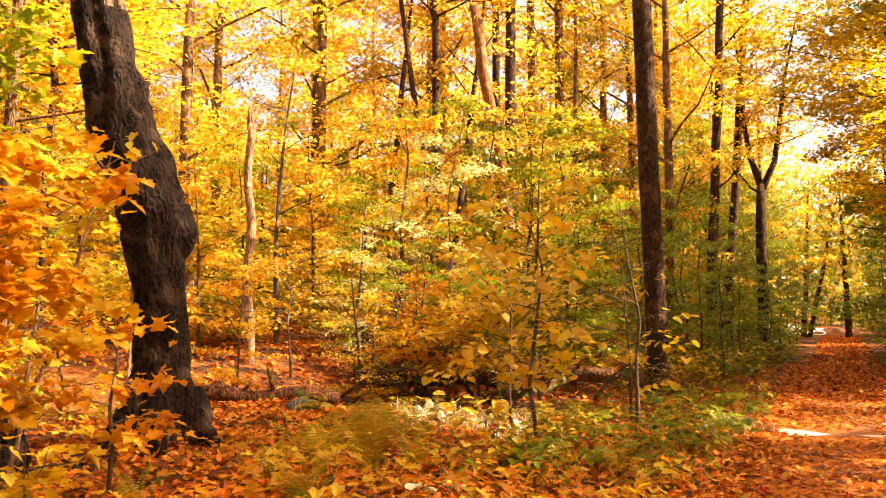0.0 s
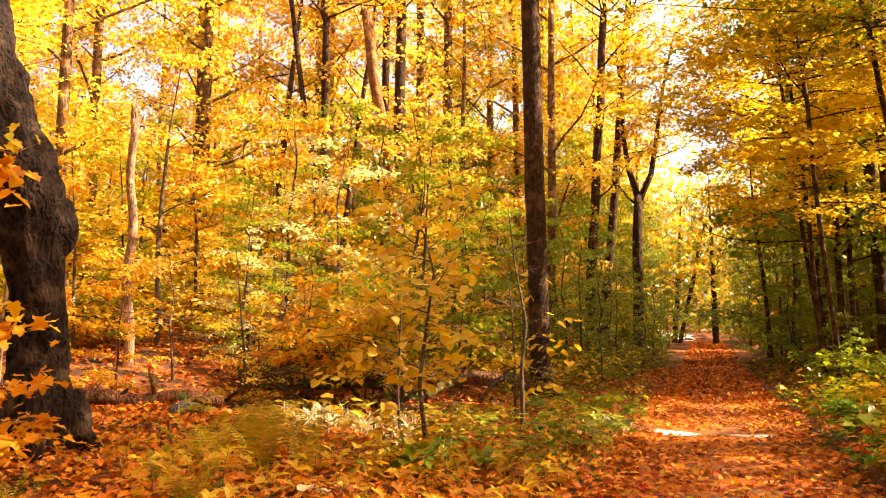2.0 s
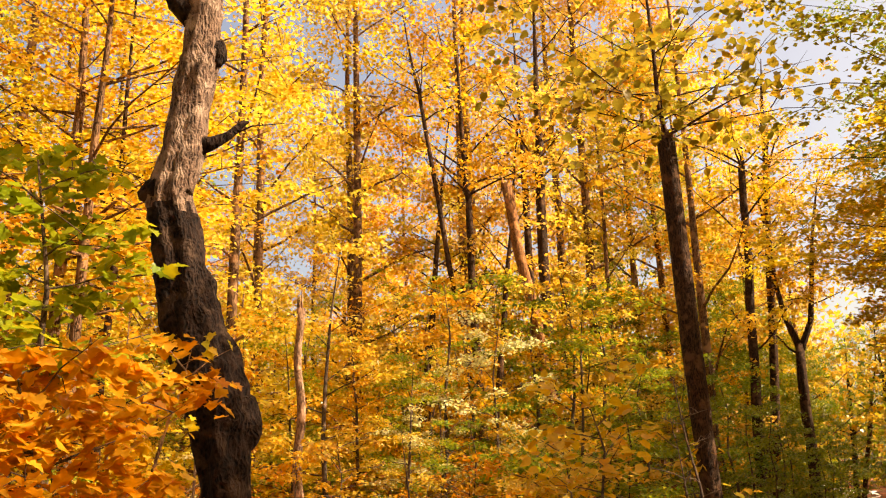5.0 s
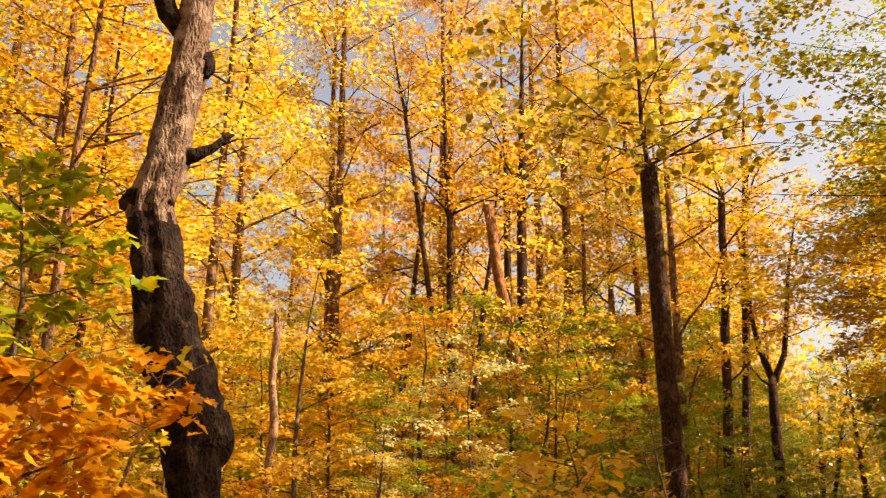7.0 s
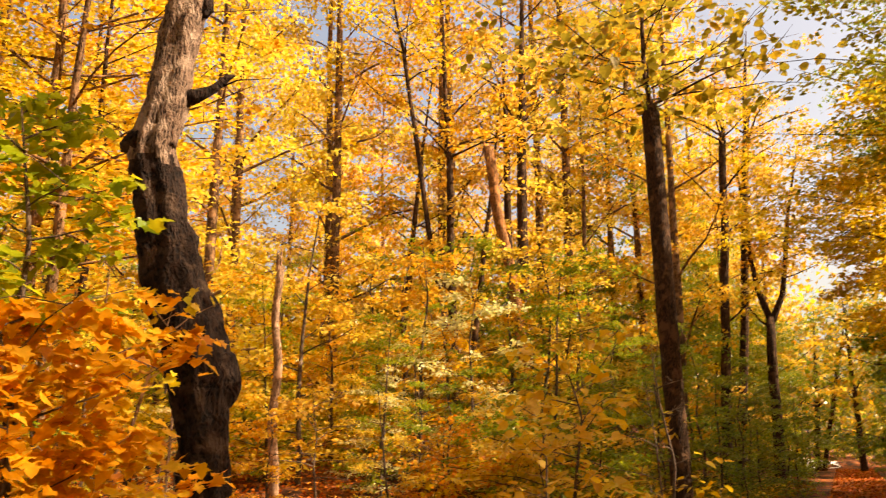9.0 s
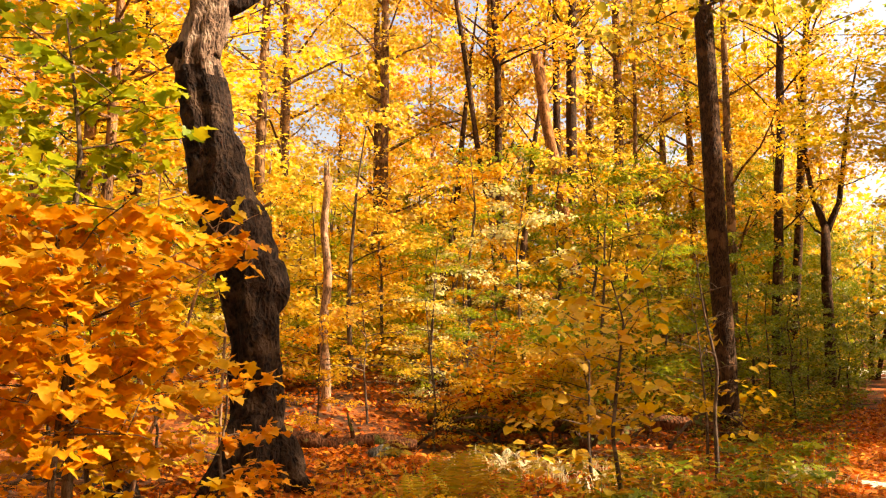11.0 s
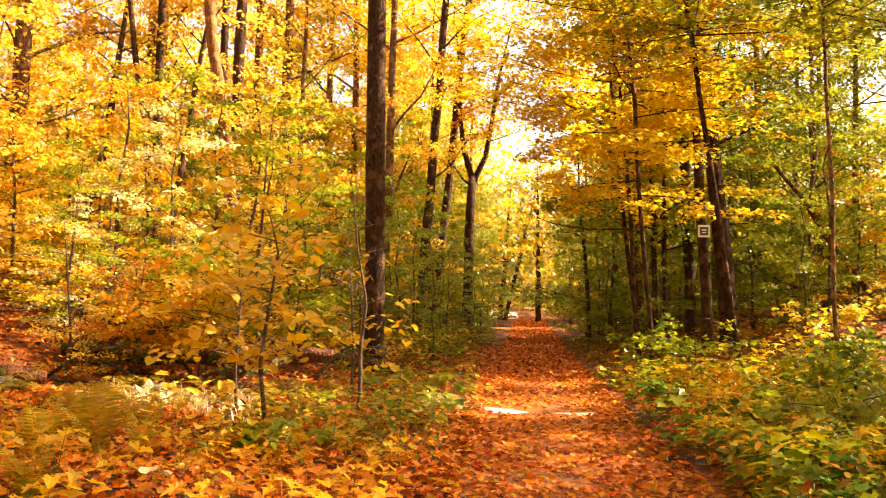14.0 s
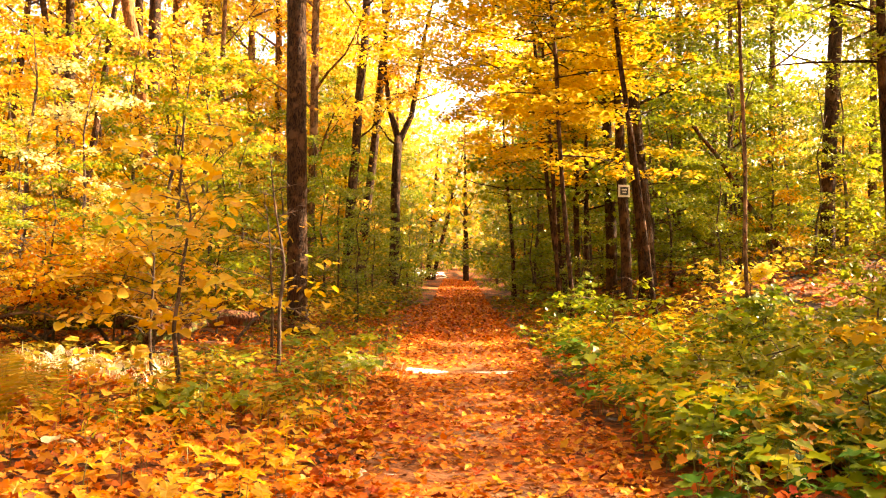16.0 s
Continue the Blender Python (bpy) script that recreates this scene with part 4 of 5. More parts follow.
understory("low golden maple sapling over the leaf litter", "GOLD", .8, 85, (-4.9, 5.0), leaves=12, size=.12, shape="maple", limbs=5, reach=.45, spread=.28, crown_from=.4, sprays=3)
understory("basswood sapling with large golden heart-shaped leaves", "GOLD", 3.1, 86, (-3.05, 10.8), leaves=8, size=.15, shape="heart", limbs=11, reach=.95, spread=.42, crown_from=.4, name="basswood_sapling", sprays=3)
understory("basswood sapling with yellow heart-shaped leaves", "YELLOW", 2.4, 87, (-3.9, 12.4), leaves=8, size=.155, shape="heart", limbs=10, reach=.9, spread=.4, crown_from=.3, name="basswood_sapling", sprays=3)
understory("thin sapling with bright green heart-shaped leaves", "LIME", 3.3, 88, (-2.32, 13.2), leaves=3, size=.145, shape="heart", limbs=7, reach=.45, spread=.25, crown_from=.5, name="basswood_sapling", sprays=3)
understory("thin dark sapling with sparse golden leaves", "GOLD", 2.6, 89, (-2.7, 14.6), leaves=7, size=.15, shape="heart", limbs=11, reach=.9, spread=.4, crown_from=.35, name="basswood_sapling", sprays=3)
for k, (x, y, h, pal) in enumerate(((-5.6, 15.6, 1.7, "GOLD"), (-6.6, 15.2, 2.0, "ORANGE"), (-4.7, 15.0, 2.2, "YELLOW"), (-7.6, 15.4, 1.6, "GOLD"), (-5.8, 16.6, 2.4, "LIME"),
                                    (-10.6, 12.4, 1.6, "ORANGE"), (-6.9, 17.5, 2.6, "YELLOW"), (-4.6, 18.6, 2.5, "LIME"),
                                    (-9.0, 14.8, 2.2, "YELLOW"), (-8.2, 17.6, 2.6, "GOLD"), (-9.2, 6.9, 2.6, "ORANGE"), (-10.5, 8.8, 3.4, "GOLD"), (-9.6, 9.9, 2.0, "YELLOW"))):
    understory({"GOLD": "low golden maple bush over the litter", "ORANGE": "low orange maple bush over the litter", "YELLOW": "low yellow maple bush", "LIME": "low yellow-green maple bush"}[pal],
               pal, h, 100 + k, (x, y), leaves=30, size=.11, limbs=12, reach=1.15, spread=.5, crown_from=.5 if y > 14.5 else .15)

for k, (x, y, h, pal, shape) in enumerate(((3.2, 9.2, .9, "LIME", "maple"), (4.4, 8.2, 1.0, "GOLD", "maple"), (5.4, 10.6, 1.3, "GREEN", "maple"), (3.9, 11.8, 1.1, "LIME", "maple"), (6.2, 12.8, 1.4, "LIME", "heart"),
                                           (2.7, 12.6, .8, "ORANGE", "oval"), (4.9, 13.8, 1.2, "GREEN", "maple"), (3.0, 16.0, 1.2, "LIME", "maple"), (5.6, 16.4, 1.5, "YELLOW", "maple"), (7.4, 15.6, 1.5, "LIME", "heart"),
                                           (3.3, 6.9, .7, "GREEN", "maple"), (2.4, 7.6, .6, "LIME", "oval"), (6.4, 9.4, 1.1, "LIME", "maple"), (2.5, 18.4, 1.1, "GREEN", "heart"))):
    understory({"GOLD": "low golden maple bush among bank herbs", "ORANGE": "low withered orange bush among bank herbs", "YELLOW": "low yellow maple bush on the bank", "LIME": "low yellow-green bush on the bank",
                "GREEN": "low green bush on the bank"}[pal], pal, h, 130 + k, (x, y), leaves=16, size=.10, shape=shape, limbs=11, reach=.75 * h, spread=.34, crown_from=.15, name="low_bush")


rng = np.random.default_rng(15)


# ---- fallen logs ----
def fallen_log(label, a, b, r, seed, stubs=3):
    a, b = Vector(a), Vector(b)
    t = thing("fallen_log", label, "log", tuple(a))
    tb = Tubes()
    n = 12
    tb.add([(b - a) * k / n + Vector((0, .04 * math.sin(k * 1.3), .05 * math.sin(k * .9))) for k in range(n + 1)], [r * (1.1 - .35 * k / n) for k in range(n + 1)], 12, .22, seed)
    part("trunk", tb.mesh("trunk", BARK_LOG), t)
    rnd = random.Random(seed)
    for k in range(stubs):
        c = (b - a) * rnd.uniform(.2, .9)
        sb = Tubes()
        d = Vector((rnd.uniform(-.8, .8), rnd.uniform(-.7, .2), .5)).normalized() * rnd.uniform(.25, .6)
        sb.add([c, c + d * .5, c + d], [r * .35, r * .25, r * .1], 6, .1, k)
        part("branch_stub", sb.mesh("branch_stub", BARK_LOG), t)
    return t


fallen_log("dark rotting log lying in the leaf litter", (-9.1, 12.2, gz(-9.1, 12.2) + .12), (-7.2, 13.4, gz(-7.2, 13.4) + .16), .13, 1)
fallen_log("long reddish-brown rotting log among bushes", (-7.6, 16.6, gz(-7.6, 16.6) + .62), (-2.5, 18.8, gz(-2.5, 18.8) + .30), .17, 2, 4)
fallen_log("dark rotting log under the brush heap", (-8.3, 16.0, gz(-8.3, 16.0) + .16), (-5.0, 16.4, gz(-5.0, 16.4) + .30), .15, 7, 3)
fallen_log("broken reddish log propped across another", (-5.4, 15.6, gz(-5.4, 15.6) + .10), (-4.4, 18.4, gz(-4.4, 18.4) + .35), .11, 8, 2)
fallen_log("short dark log end beside the old maple", (-5.6, 4.9, gz(-5.6, 4.9) + .1), (-6.4, 4.6, gz(-6.4, 4.6) + .1), .16, 3, 0)
fallen_log("dark log lying on the bank", (6.2, 24.5, gz(6.2, 24.5) + .15), (9.4, 25.6, gz(9.4, 25.6) + .2), .20, 4, 3)
fallen_log("leaning dark dead stem on the bank", (9.3, 24.4, gz(9.3, 24.4)), (6.9, 25.2, 5.7), .075, 6, 3)


def dead_branch(label, at, length, bow, turn, seed):
    rnd = random.Random(seed)
    t = thing("dead_branch", label, "branch", (at[0], at[1], gz(*at)), "dead branches in the brush", turn)
    tb = Tubes()
    pts = [Vector((length * u, .1 * math.sin(5 * u + seed), bow * math.sin(2.6 * u) + .02)) for u in (0, .15, .3, .45, .6, .75, .9, 1)]
    tb.add([tuple(p) for p in pts], [.026 * (1.1 - u) + .005 for u in (0, .15, .3, .45, .6, .75, .9, 1)], 6, .1, seed)
    part("stick", tb.mesh("stick", TWIG), t)
    for k in range(6):
        tw = Tubes()
        p = pts[rnd.randint(1, 6)]
        d = Vector((rnd.uniform(.1, .5), rnd.uniform(-.4, .4), rnd.uniform(-.1, .5)))
        tw.add([tuple(p), tuple(p + d * .5 + Vector((0, 0, .03))), tuple(p + d)], [.010, .007, .003], 4, cap=False)
        part("twig", tw.mesh("twig", TWIG), t)


for k, (x, y, ln, bow, turn) in enumerate(((-6.9, 15.6, 2.2, .7, 20), (-5.9, 16.4, 1.9, .9, 160), (-5.0, 16.0, 1.6, .6, 60), (-7.6, 14.2, 1.8, .5, 10), (-4.4, 15.2, 1.5, .8, 120), (-6.3, 14.9, 1.4, .45, 200),
                                            (-3.7, 16.2, 1.5, .7, 30), (-8.9, 6.3, 1.4, .4, 40), (6.4, 21.0, 2.0, .6, 150), (7.4, 22.6, 2.4, .8, 20))):
    dead_branch("bare grey-brown dead branch arching over the litter", (x, y), ln, bow, turn, k)


# ---- trail sign on its tree ----
def box(name, size, at, material, parent, label=""):
    bm = bmesh.new()
    bmesh.ops.create_cube(bm, size=1)
    for v in bm.verts:
        v.co = Vector((v.co.x * size[0], v.co.y * size[1], v.co.z * size[2])) + Vector(at)
    bmesh.ops.bevel(bm, geom=bm.edges[:], offset=min(size) * .2, segments=1, affect="EDGES")
    me = bpy.data.meshes.new(name)
    bm.to_mesh(me)
    bm.free()
    me.materials.append(material)
    return part(name, me, parent, label)


WHITE, NAVY = plain_material("white_paint", (.78, .78, .74), .5), plain_material("dark_blue_paint", (.03, .035, .05), .5)
sign = thing("trail_sign", "small square white trail sign with a dark blue panel", "sign", (4.46, 22.47, 3.55), turn=10)
box("plate", (.30, .02, .30), (0, 0, 0), WHITE, sign)
box("panel", (.21, .012, .20), (0, -.014, 0), NAVY, sign, "dark blue panel")
box("marking", (.13, .008, .035), (0, -.022, .03), WHITE, sign, "white bar")
box("marking", (.10, .008, .03), (0, -.022, -.035), WHITE, sign, "white bar")


# ---- ferns ----
def fern(label, at, fronds, length, seed, palette="FERN"):
    t = thing("fern", label, "fern", (at[0], at[1], gz(*at)), "ferns of the forest floor")
    rnd = random.Random(seed)
    for k in range(fronds):
        a = k * 2 * math.pi / fronds + rnd.uniform(-.3, .3)
        ln = length * rnd.uniform(.75, 1.1)
        lean = rnd.uniform(.12, .5)
        v, f = [], []
        n = 16
        pts = []
        for i in range(n + 1):
            u = i / n
            out = ln * (lean * u + .35 * u * u * lean)
            up = ln * (u * (1.05 - .3 * lean) - .38 * u * u)
            pts.append(Vector((math.cos(a) * out, math.sin(a) * out, up)))
        side = Vector((-math.sin(a), math.cos(a), 0))
        for i in range(1, n):
            u = i / n
            w = ln * .17 * math.sin(math.pi * min(1, u * .9 + .12)) ** .8
            d = (pts[i + 1] - pts[i]).normalized()
            for sgn in (-1, 1):
                b = len(v)
                tip = pts[i] + side * sgn * w + d * w * .35 - Vector((0, 0, w * .22))
                v += [pts[i] - d * .014, pts[i] + (tip - pts[i]) * .5 + d * ln * .016, tip, pts[i] + (tip - pts[i]) * .5 - d * ln * .014]
                f += [(b, b + 1, b + 2), (b, b + 2, b + 3)]
        for i in range(n):
            b = len(v)
            v += [pts[i] + side * .005, pts[i] - side * .005, pts[i + 1] - side * .003, pts[i + 1] + side * .003]
            f.append((b, b + 1, b + 2, b + 3))
        part("frond", mesh_from("frond", v, f, M[palette], False), t)
    return t


fern_a = fern("yellowing fern with arching fronds", (-4.0, 8.35), 8, 1.15, 1)
fern_b = fern("green fern low in the litter", (-4.9, 6.1), 5, .6, 2, "LIME")
for x, y, k in ((-4.35, 8.0, .9), (-3.5, 6.3, .55), (-3.6, 8.5, .7), (-4.8, 9.6, .7), (-2.6, 9.3, .5), (5.2, 9.0, .8), (4.4, 12.0, .8), (6.0, 11.0, .9), (5.3, 14.0, .9), (3.6, 15.6, .8), (3.3, 11.2, .75), (3.9, 13.2, .8), (4.7, 12.4, .85), (2.9, 14.4, .7)):
    copy_thing(fern_a, pose(x, y, gz(x, y), 0, 0, rng.uniform(0, 360)) @ Matrix.Scale(k, 4))
for x, y, k in ((-3.4, 6.2, .8), (-4.6, 7.6, .9), (-1.6, 16.2, 1.0), (-2.1, 17.2, 1.0), (3.4, 10.4, 1.0), (4.0, 8.0, 1.0), (4.8, 10.6, 1.1), (3.0, 13.0, 1.0), (6.6, 13.2, 1.2), (4.5, 16.0, 1.1)):
    copy_thing(fern_b, pose(x, y, gz(x, y), 0, 0, rng.uniform(0, 360)) @ Matrix.Scale(k, 4))


rng = np.random.default_rng(16)


# ---- low herbs and seedlings ----
def herbs(name, label, places, tall, leaf, palette, shape="maple", per=8):
    """Many small plants: thin stems with leaves in loose tiers, one mesh of leaves."""
    cloud, turns, stems = [], [], Tubes()
    for x, y in places:
        z = gz(x, y)
        h = tall * rng.uniform(.45, 1.15)
        lx, ly = rng.normal(0, .12 * h, 2)
        stems.add([(x, y, z - .02), (x + lx, y + ly, z + h)], [.0035, .0015], 3, cap=False)
        u = 1 - np.abs(rng.normal(0, .28, per))
        r = rng.uniform(.02, .15 * h + .05, per)
        a = np.arange(per) * 2.4 + rng.uniform(0, 6)
        cloud.append(np.stack([x + lx * u + r * np.cos(a), y + ly * u + r * np.sin(a), z + np.maximum(.03, h * u)], 1))
        turns.append(a - np.pi / 2)
    ob = tagged(new(name, leaf_mesh(name, np.concatenate(cloud), leaf, .24, M[palette], shape, droop=.15, yaw=np.concatenate(turns))), label, "undergrowth", kind="stuff")
    st = tagged(new(name + "_stems", stems.mesh(name + "_stems", STALK)), "thin stems of low forest herbs", "undergrowth", kind="stuff")
    return ob


def scatter(n, x0, x1, y0, y1, keep):
    out = []
    while len(out) < n:
        x, y = rng.uniform(x0, x1), rng.uniform(y0, y1)
        if keep(x, y):
            out.append((x, y))
    return out


def off_trail(x, y):
    return x - float(trail_x(y))


on_bank = lambda x, y: off_trail(x, y) > 1.25 + .15 * math.sin(3 * y) and x < .62 * y + 1
patchy = lambda x, y, k: noise.noise(Vector((x * .7 + k, y * .7, k))) > -.05
herbs("bank_herbs", "deep green herbs and maple seedlings covering the bank", scatter(330, 1.5, 9, 4.5, 15, lambda x, y: on_bank(x, y)), .46, .14, "DEEP", per=8)
herbs("bank_seedlings", "yellow-green maple seedlings on the bank", scatter(200, 1.5, 9, 4.5, 16, lambda x, y: on_bank(x, y) and patchy(x, y, 3)), .62, .145, "LIME", per=9)
herbs("bank_oval_herbs", "mixed green and rusty oval-leaved herbs on the bank", scatter(300, 1.5, 9, 4.5, 16, lambda x, y: on_bank(x, y) and patchy(x, y, 8)), .66, .115, "HERB", "oval", per=12)
herbs("bank_rusty_herbs", "rusty orange withered herbs on the bank", scatter(340, 1.7, 8, 5.5, 16, lambda x, y: on_bank(x, y) and patchy(x, y, 15)), .6, .10, "ORANGE", "oval", per=12)
herbs("far_bank_herbs", "green and yellow herbs covering the bank", scatter(1500, 1.5, 16, 15, 40, lambda x, y: off_trail(x, y) > 1.3), .42, .13, "HERB", "kite", 9)
herbs("bank_bushes", "yellow leaved seedlings on the bank", scatter(170, 2.0, 10, 5, 20, lambda x, y: off_trail(x, y) > 1.7), .65, .14, "GOLD", per=7)
herbs("verge_herbs", "green herbs along the edge of the path", scatter(75, -3.6, -.6, 8.5, 17, lambda x, y: -3.2 < off_trail(x, y) < -1.2 and patchy(x, y, 5)), .34, .14, "LIME", per=6)
herbs("verge_oval_herbs", "mixed olive and rusty herbs along the edge of the path", scatter(125, -4.2, -.6, 7.5, 20, lambda x, y: -3.8 < off_trail(x, y) < -1.15 and patchy(x, y, 9)), .45, .11, "HERB", "oval", per=11)
herbs("glade_herbs", "sunlit olive green herbs in a glade", scatter(130, -7, -2.5, 10.5, 14.5, lambda x, y: patchy(x, y, 2)), .28, .11, "OLIVE", per=6)
herbs("litter_seedlings", "small yellow maple seedlings in the litter", scatter(110, -6.5, -.9, 4.6, 9.5, lambda x, y: -x < 1.0 * y), .2, .10, "ORANGE", per=5)
herbs("far_herbs", "low yellow and green plants under the trees", scatter(2400, -30, -1.2, 16, 44, lambda x, y: off_trail(x, y) < -1.5 and math.hypot(x, y) > 20.5), .7, .17, "HERB", "kite", 8)
herbs("slope_bushes", "golden low bushes under the trees", scatter(1800, -28, -2, 13, 40, lambda x, y: off_trail(x, y) < -2.2 and math.hypot(x, y) > 20.5), .9, .16, "GOLD", "kite", 9)


rng = np.random.default_rng(17)


# ---- fallen leaves ----
def litter(name, label, places, size, kind, palette="LITTER", lift=.012, tilt=.42):
    p = np.array(places)
    z = height(p[:, 0], p[:, 1]) + lift + rng.uniform(0, .03, len(p))
    return tagged(new(name, leaf_mesh(name, np.column_stack([p, z]), size, tilt, M[palette], kind, droop=-.05)), label, "fallen leaves", kind="stuff")


litter("near_litter", "curled orange and red maple leaves on the forest floor", scatter(12500, -9, -.5, 4, 13, lambda x, y: off_trail(x, y) < -.9 and -x < 1.15 * y), .076, "maple")
litter("far_litter", "orange and brown leaves on the forest floor", scatter(26000, -24, -.5, 13, 38, lambda x, y: off_trail(x, y) < -1 and -x < 1.15 * y), .12, "kite")
litter("bank_litter", "orange and brown leaves on the bank", scatter(6500, 1.2, 14, 4, 34, lambda x, y: off_trail(x, y) > .95), .12, "kite")
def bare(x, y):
    """The two spots on the path where pools of sunlight are painted."""
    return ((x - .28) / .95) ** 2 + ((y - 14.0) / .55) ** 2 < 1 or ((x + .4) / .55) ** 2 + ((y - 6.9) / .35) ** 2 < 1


litter("caught_leaves", "orange maple leaves caught on the bank herbs", scatter(1200, 1.6, 8, 4.8, 15, lambda x, y: on_bank(x, y)), .08, "maple", lift=.30, tilt=.6)
litter("path_litter", "orange maple leaves strewn over the path", scatter(9000, -1.2, 2.4, 4, 22, lambda x, y: abs(off_trail(x, y)) < 1.25 and (abs(off_trail(x, y)) > .55 or rng.random() < .6) and (not bare(x, y) or rng.random() < .06)), .062, "maple", lift=.024, tilt=.3)
litter("far_path_litter", "orange leaves covering the far path", scatter(10500, -1.2, 3, 20, 78, lambda x, y: abs(off_trail(x, y)) < 1.25), .12, "kite", lift=.024)
litter("yellow_litter", "fresh yellow leaves among the litter", scatter(420, -7, 2.2, 4, 16, lambda x, y: -x < 1.1 * y), .09, "maple", "GOLD", lift=.03)

# ---- pools of sunlight painted as pale spots on the path ----
def sunlit_spot(x, y, rx, ry, seed, name="sunlit_spot", material=SUN_POOL, label="pale patch on the path painted as a pool of sunlight"):
    n = 26
    v, f = [(x, y, gz(x, y) + .016)], []
    for k in range(n):
        a = 2 * math.pi * k / n
        q = 1 + .42 * noise.noise(Vector((2.2 * math.cos(a), 2.2 * math.sin(a), seed)))
        px, py = x + rx * q * math.cos(a), y + ry * q * math.sin(a)
        v.append((px, py, gz(px, py) + .012))
        f.append((0, k + 1, (k + 1) % n + 1))
    tagged(new(name, mesh_from(name, v, f, material)), label, "bare ground", kind="structure")


sunlit_spot(.28, 14.0, .95, .55, 3.1)
sunlit_spot(-.42, 6.95, .36, .2, 5.7)
sunlit_spot(.75, 8.7, .2, .16, 8.2)

# ---- the bright clearing at the path's end ----
sunlit_spot(-2.2, 83.2, 2.6, 3.4, 1.3, "clearing", GRAVEL, "pale sunlit gravel clearing at the path's end")


rng = np.random.default_rng(18)


# ---- far woods that close the view ----
def far_woods(name, label, palette, n, lo, hi, top, size):
    a = np.radians(rng.uniform(-180, 180, n))
    front = rng.random(n) < .75
    a[front] = np.radians(rng.uniform(-48, 74, front.sum()))
    d = rng.uniform(lo, hi, n)
    x, y = -d * np.sin(a), d * np.cos(a)
    z = height(x, y) + top * rng.beta(1.1, 1.5, n) * (.75 + .25 * np.sin(9 * a) * np.sin(23 * a + 1))
    keep = ~((np.abs(x - .5) < 3.2) & (y > 0) & (z < 2.6 + height(x, y)) & (d < 92))
    x, y, z = x[keep], y[keep], z[keep]
    return tagged(new(name, leaf_mesh(name, np.stack([x, y, z], 1), size, .6, M[palette], "blade")), label, "far woods", kind="stuff")


far_woods("far_woods_yellow", "distant yellow autumn woods", "YELLOW", 60000, 66, 120, 22, .62)
far_woods("far_woods_gold", "distant golden autumn woods", "GOLD", 30000, 66, 120, 21, .62)
far_woods("far_woods_green", "distant green woods", "LIME", 30000, 62, 115, 13, .58)


# ---- single seedlings and leaves near the path, each leaf a piece of its own ----
def single_leaf(kind, palette, bend):
    v, tri = SHAPES[kind]
    v = [tuple(p) for p in v]
    base = min(range(len(v)), key=lambda i: Vector(v[i]).length)      # the leaf stalk starts where the blade begins
    n = len(v)
    v += [(-.02, -.35, -.05), (-.01, -.75, -.16), (.012, -.75, -.16)]
    return mesh_from(kind + "_leaf", [(x, y, z * bend) for x, y, z in v], [tuple(t) for t in tri] + [(base, n, n + 2), (n, n + 1, n + 2)], M[palette], False)


LEAF = {(k, p): single_leaf(k, p, b) for k, p, b in (("maple", "DEEP", 1), ("maple", "LIME", 1), ("maple", "GOLD", 1.2), ("heart", "YELLOW", 1), ("oval", "HERB", 1.2), ("maple", "LITTER", 2.0), ("maple", "ORANGE", 1.5))}


def seedling(name, label, kind, palette, h, n, size, seed, at):
    rnd = random.Random(seed)
    t = thing(name, label, "seedling", (at[0], at[1], gz(*at)), "seedlings beside the path")
    st = Tubes()
    top = Vector((rnd.uniform(-.08, .08), rnd.uniform(-.08, .08), h))
    st.add([(0, 0, -.02), tuple(top * .5 + Vector((.01, 0, 0))), tuple(top)], [.005, .004, .002], 4)
    spots_ = []
    for k in range(n):
        u = 1 - .6 * k / n
        a = k * 2.4 + rnd.uniform(-.3, .3)
        p = top * u
        q = p + Vector((math.cos(a), math.sin(a), .25)) * size * rnd.uniform(.5, .9)
        spots_.append((q, a, rnd.uniform(.8, 1.2) * size * (1.15 - .3 * u), rnd.uniform(-30, 8), rnd.uniform(-18, 18)))
    part("stem", st.mesh("stem", STALK), t)
    for q, a, sz, dip, twist in spots_:
        leaf = part("leaf", LEAF[kind, palette], t)
        leaf.matrix_basis = Matrix.Translation(q) @ Matrix.Rotation(a - math.pi / 2, 4, "Z") @ Matrix.Rotation(radians(dip), 4, "X") @ Matrix.Rotation(radians(twist), 4, "Y") @ Matrix.Scale(sz, 4)
    return t


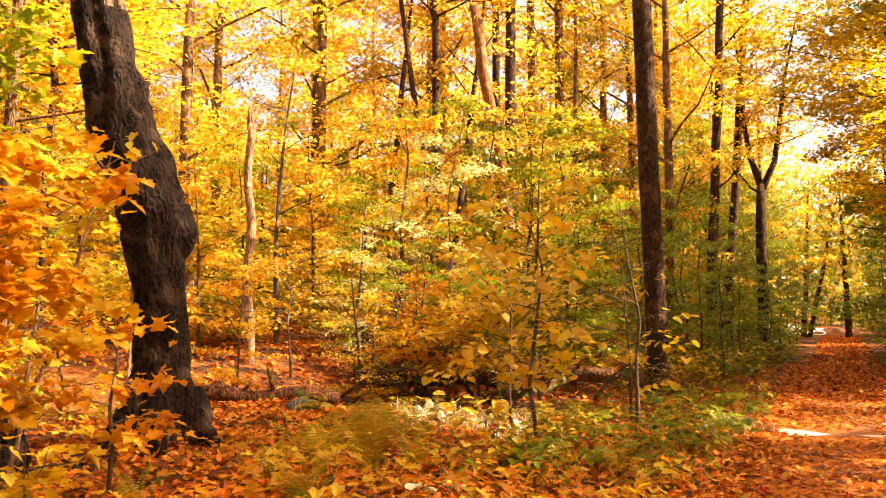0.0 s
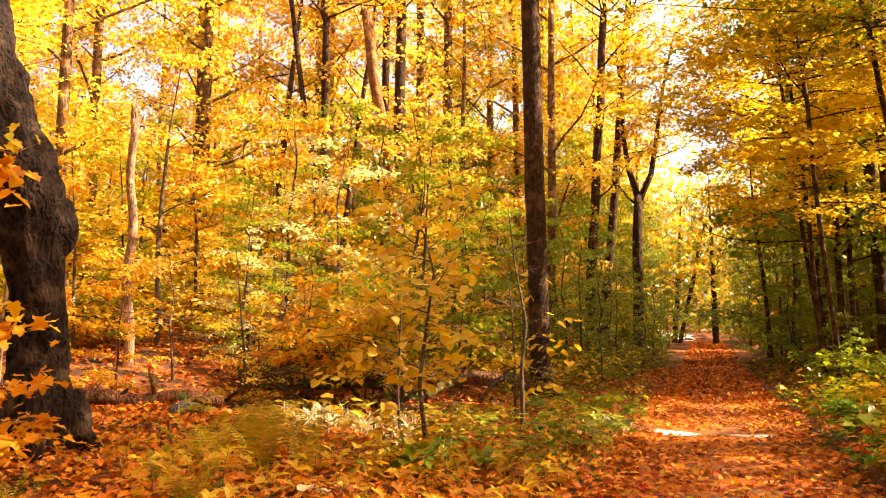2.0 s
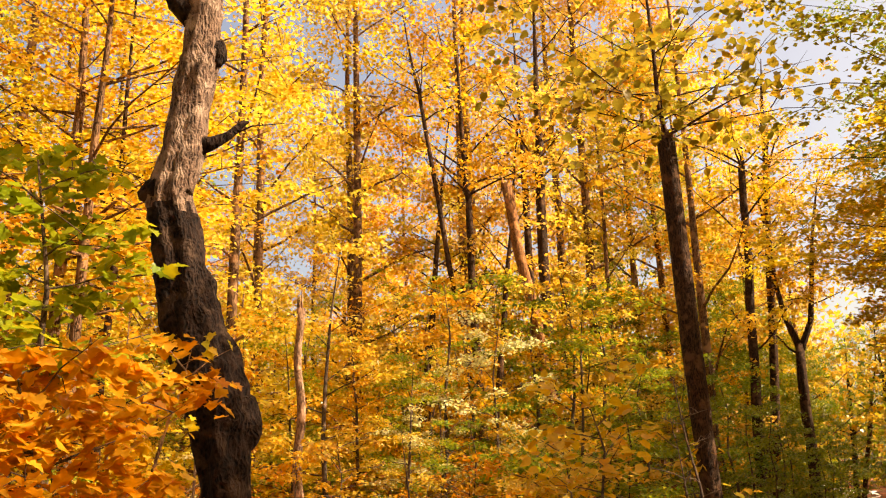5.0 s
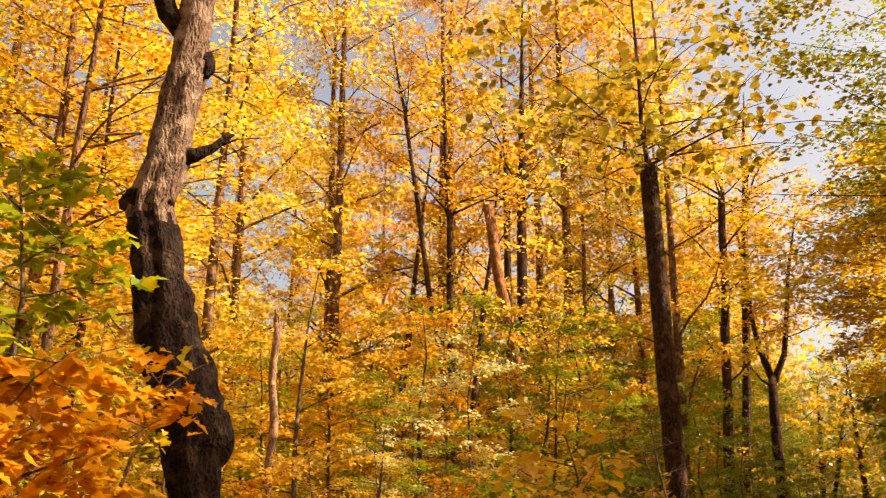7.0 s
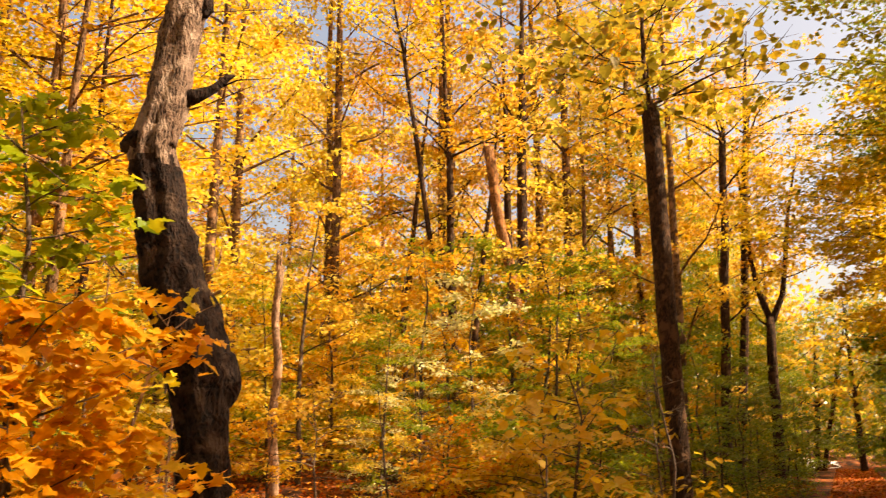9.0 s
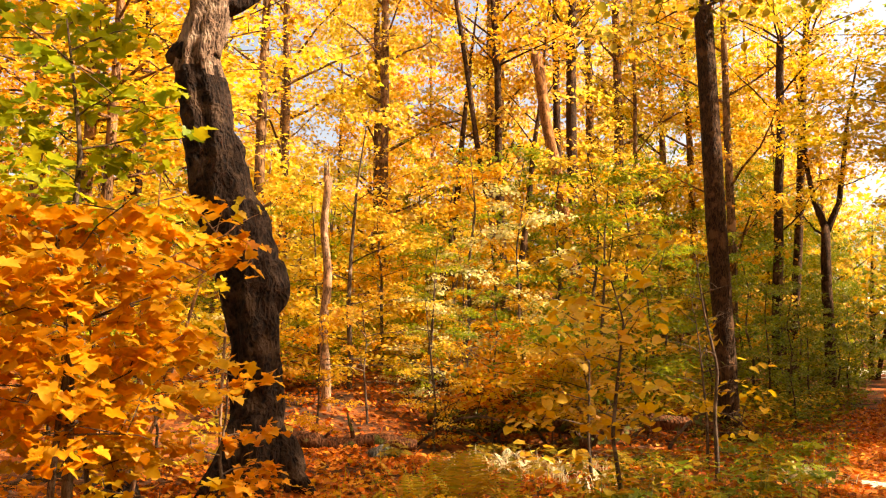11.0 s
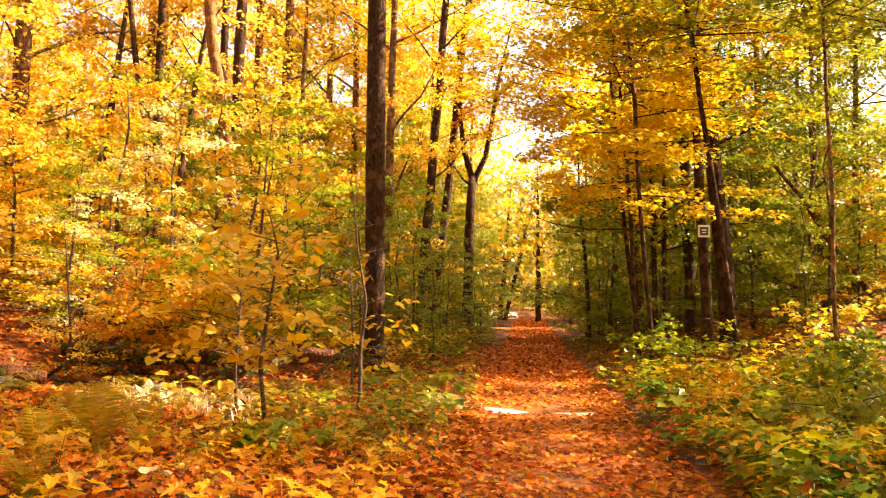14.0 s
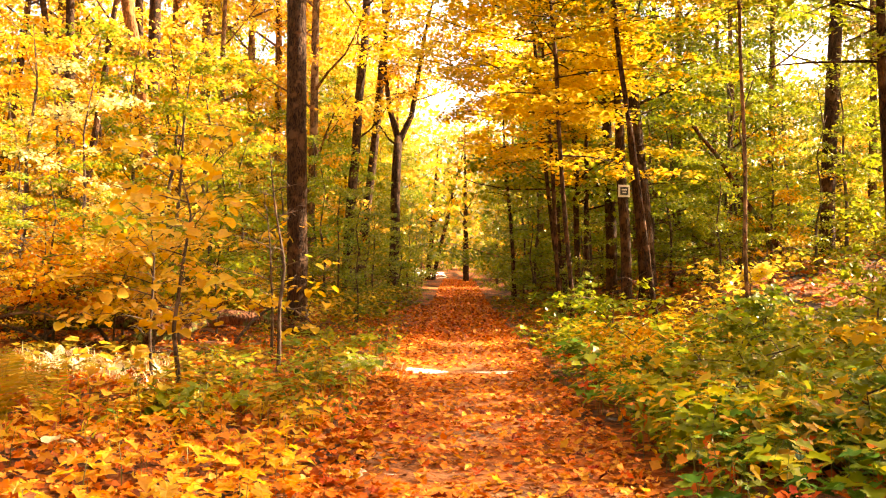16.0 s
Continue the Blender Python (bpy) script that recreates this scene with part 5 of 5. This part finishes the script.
for proto, spread_at in (
        (("maple_seedling", "green maple seedling with layered leaves", "maple", "DEEP", .45, 11, .10, 1), scatter(34, 1.7, 6.5, 4.8, 10, on_bank)),
        (("maple_seedling", "yellow-green maple seedling on the bank", "maple", "LIME", .5, 11, .10, 2), scatter(30, 1.7, 6.5, 4.8, 11, on_bank)),
        (("maple_seedling", "golden maple seedling in the litter", "maple", "GOLD", .30, 8, .115, 3), scatter(44, -4.5, -.9, 4.8, 9, lambda x, y: -x < .9 * y) + scatter(12, 1.7, 6, 5, 10, on_bank)),
        (("herb_plant", "oval-leaved herb with green and rusty leaves", "oval", "HERB", .5, 14, .12, 4), scatter(22, 1.6, 6, 5, 11, on_bank) + scatter(14, -3, -.8, 8, 13, lambda x, y: True)),
        (("basswood_seedling", "small basswood seedling with yellow leaves", "heart", "YELLOW", .4, 6, .16, 5), scatter(8, -5, -1.2, 8, 13, lambda x, y: True)),
        (("maple_seedling", "orange maple seedling on the bank", "maple", "ORANGE", .45, 8, .11, 6), scatter(16, 1.7, 6, 5.5, 12, on_bank))):
    first = seedling(*proto, spread_at[0])
    for x, y in spread_at[1:]:
        copy_thing(first, pose(x, y, gz(x, y), 0, 0, rng.uniform(0, 360)) @ Matrix.Scale(rng.uniform(.7, 1.25), 4))

for x, y in scatter(280, -.8, 1.7, 5.2, 10.5, lambda x, y: abs(off_trail(x, y)) < 1.2):
    leaf = part("leaf", LEAF["maple", "LITTER" if rng.random() < .85 else "GOLD"], path)
    leaf.matrix_basis = pose(x, y, gz(x, y) + .05, rng.normal(0, 14), rng.normal(0, 14), rng.uniform(0, 360)) @ Matrix.Scale(rng.uniform(.06, .105), 4)


# ---- small things in the litter ----
first = seedling("maple_twig", "thin maple twig with two orange leaves", "maple", "ORANGE", 1.55, 3, .17, 21, (-1.75, 14.3))
M["PALE"] = leaf_material("pale_fallen_leaf", [(0.78, 0.70, 0.40), (0.84, 0.78, 0.52)], clear=.2)
LEAF["heart", "PALE"] = single_leaf("heart", "PALE", 1.6)
for k, (x, y, sz) in enumerate(((-2.91, 7.0, .16), (-2.75, 7.1, .13), (-4.75, 12.9, .2), (-4.5, 12.4, .18), (-3.2, 15.4, .2), (-5.4, 12.7, .17), (2.6, 8.4, .12))):
    t = thing("fallen_leaf", "large pale yellow fallen leaf on the litter", "leaf", (x, y, gz(x, y) + .07), "pale fallen leaves", turn=k * 77)
    leaf = part("blade", LEAF["heart", "PALE"], t)
    leaf.matrix_basis = pose(0, 0, 0, 14 - 9 * (k % 3), 12 * (k % 2), 0) @ Matrix.Scale(sz, 4)
for x, y, k in ((-4.9, 12.6, .5), (-4.35, 12.35, .45), (-5.4, 12.95, .5), (-3.8, 12.5, .4), (-1.15, 14.1, .3), (-.95, 13.85, .22)):
    t = fern("pale dry fern lit by the sun", (x, y), 6, k, int(9 - x * 3), "PALE")


def dry_grass(label, places, size, palette):
    """Thin arching blades that rise from the litter."""
    p = np.array(places)
    me = leaf_mesh("dry_grass", np.column_stack([p, height(p[:, 0], p[:, 1])]), size, .42, M[palette], "grass", droop=-.8)
    return tagged(new("dry_grass", me), label, "grass", kind="stuff")


tufts = lambda x, y, k: noise.noise(Vector((x * 2.2, y * 2.2, k))) > .02
dry_grass("pale dry grass lit by the sun in the glade", scatter(520, -6.0, -3.6, 11.8, 13.8, lambda x, y: tufts(x, y, 1)), .27, "PALE")
dry_grass("pale dry grass at the edge of the path", scatter(200, -1.5, -.55, 13.4, 14.5, lambda x, y: tufts(x, y, 5)), .24, "PALE")
dry_grass("yellowed grass among the fallen leaves", scatter(420, -6.5, -1.0, 7.0, 12.0, lambda x, y: tufts(x, y, 9) and -x < .75 * y), .26, "FERN")
dry_grass("yellow-green grass along the edge of the path", scatter(320, -2.2, -.7, 9.0, 19.0, lambda x, y: tufts(x, y, 13)), .26, "FERN")


def stone(label, at, r, seed):
    bm = bmesh.new()
    bmesh.ops.create_icosphere(bm, subdivisions=3, radius=1)
    for v in bm.verts:
        k = 1 + .3 * noise.noise(v.co * 1.3 + Vector((seed, 0, 0))) + .1 * noise.noise(v.co * 4 + Vector((0, seed, 0)))
        v.co = Vector((v.co.x * r * 1.3, v.co.y * r, v.co.z * r * .75)) * k
    me = bpy.data.meshes.new("stone")
    bm.to_mesh(me)
    bm.free()
    me.materials.append(MOSS)
    me.polygons.foreach_set("use_smooth", [True] * len(me.polygons))
    ob = new("mossy_stone", me)
    ob.matrix_basis = pose(at[0], at[1], gz(*at) + r * .3, 0, 0, seed * 50)
    return tagged(ob, label, "stone")


MOSS = bark_material("mossy_rock", (.05, .05, .04), (.14, .13, .11), 6.0, .6, moss=(.07, .12, .025), stretch=2.0)
stone("small green mossy stone in the litter", (-7.2, 12.3), .2, 1)
stone("dark mossy stone half sunk in leaves", (-5.5, 4.6), .24, 2)
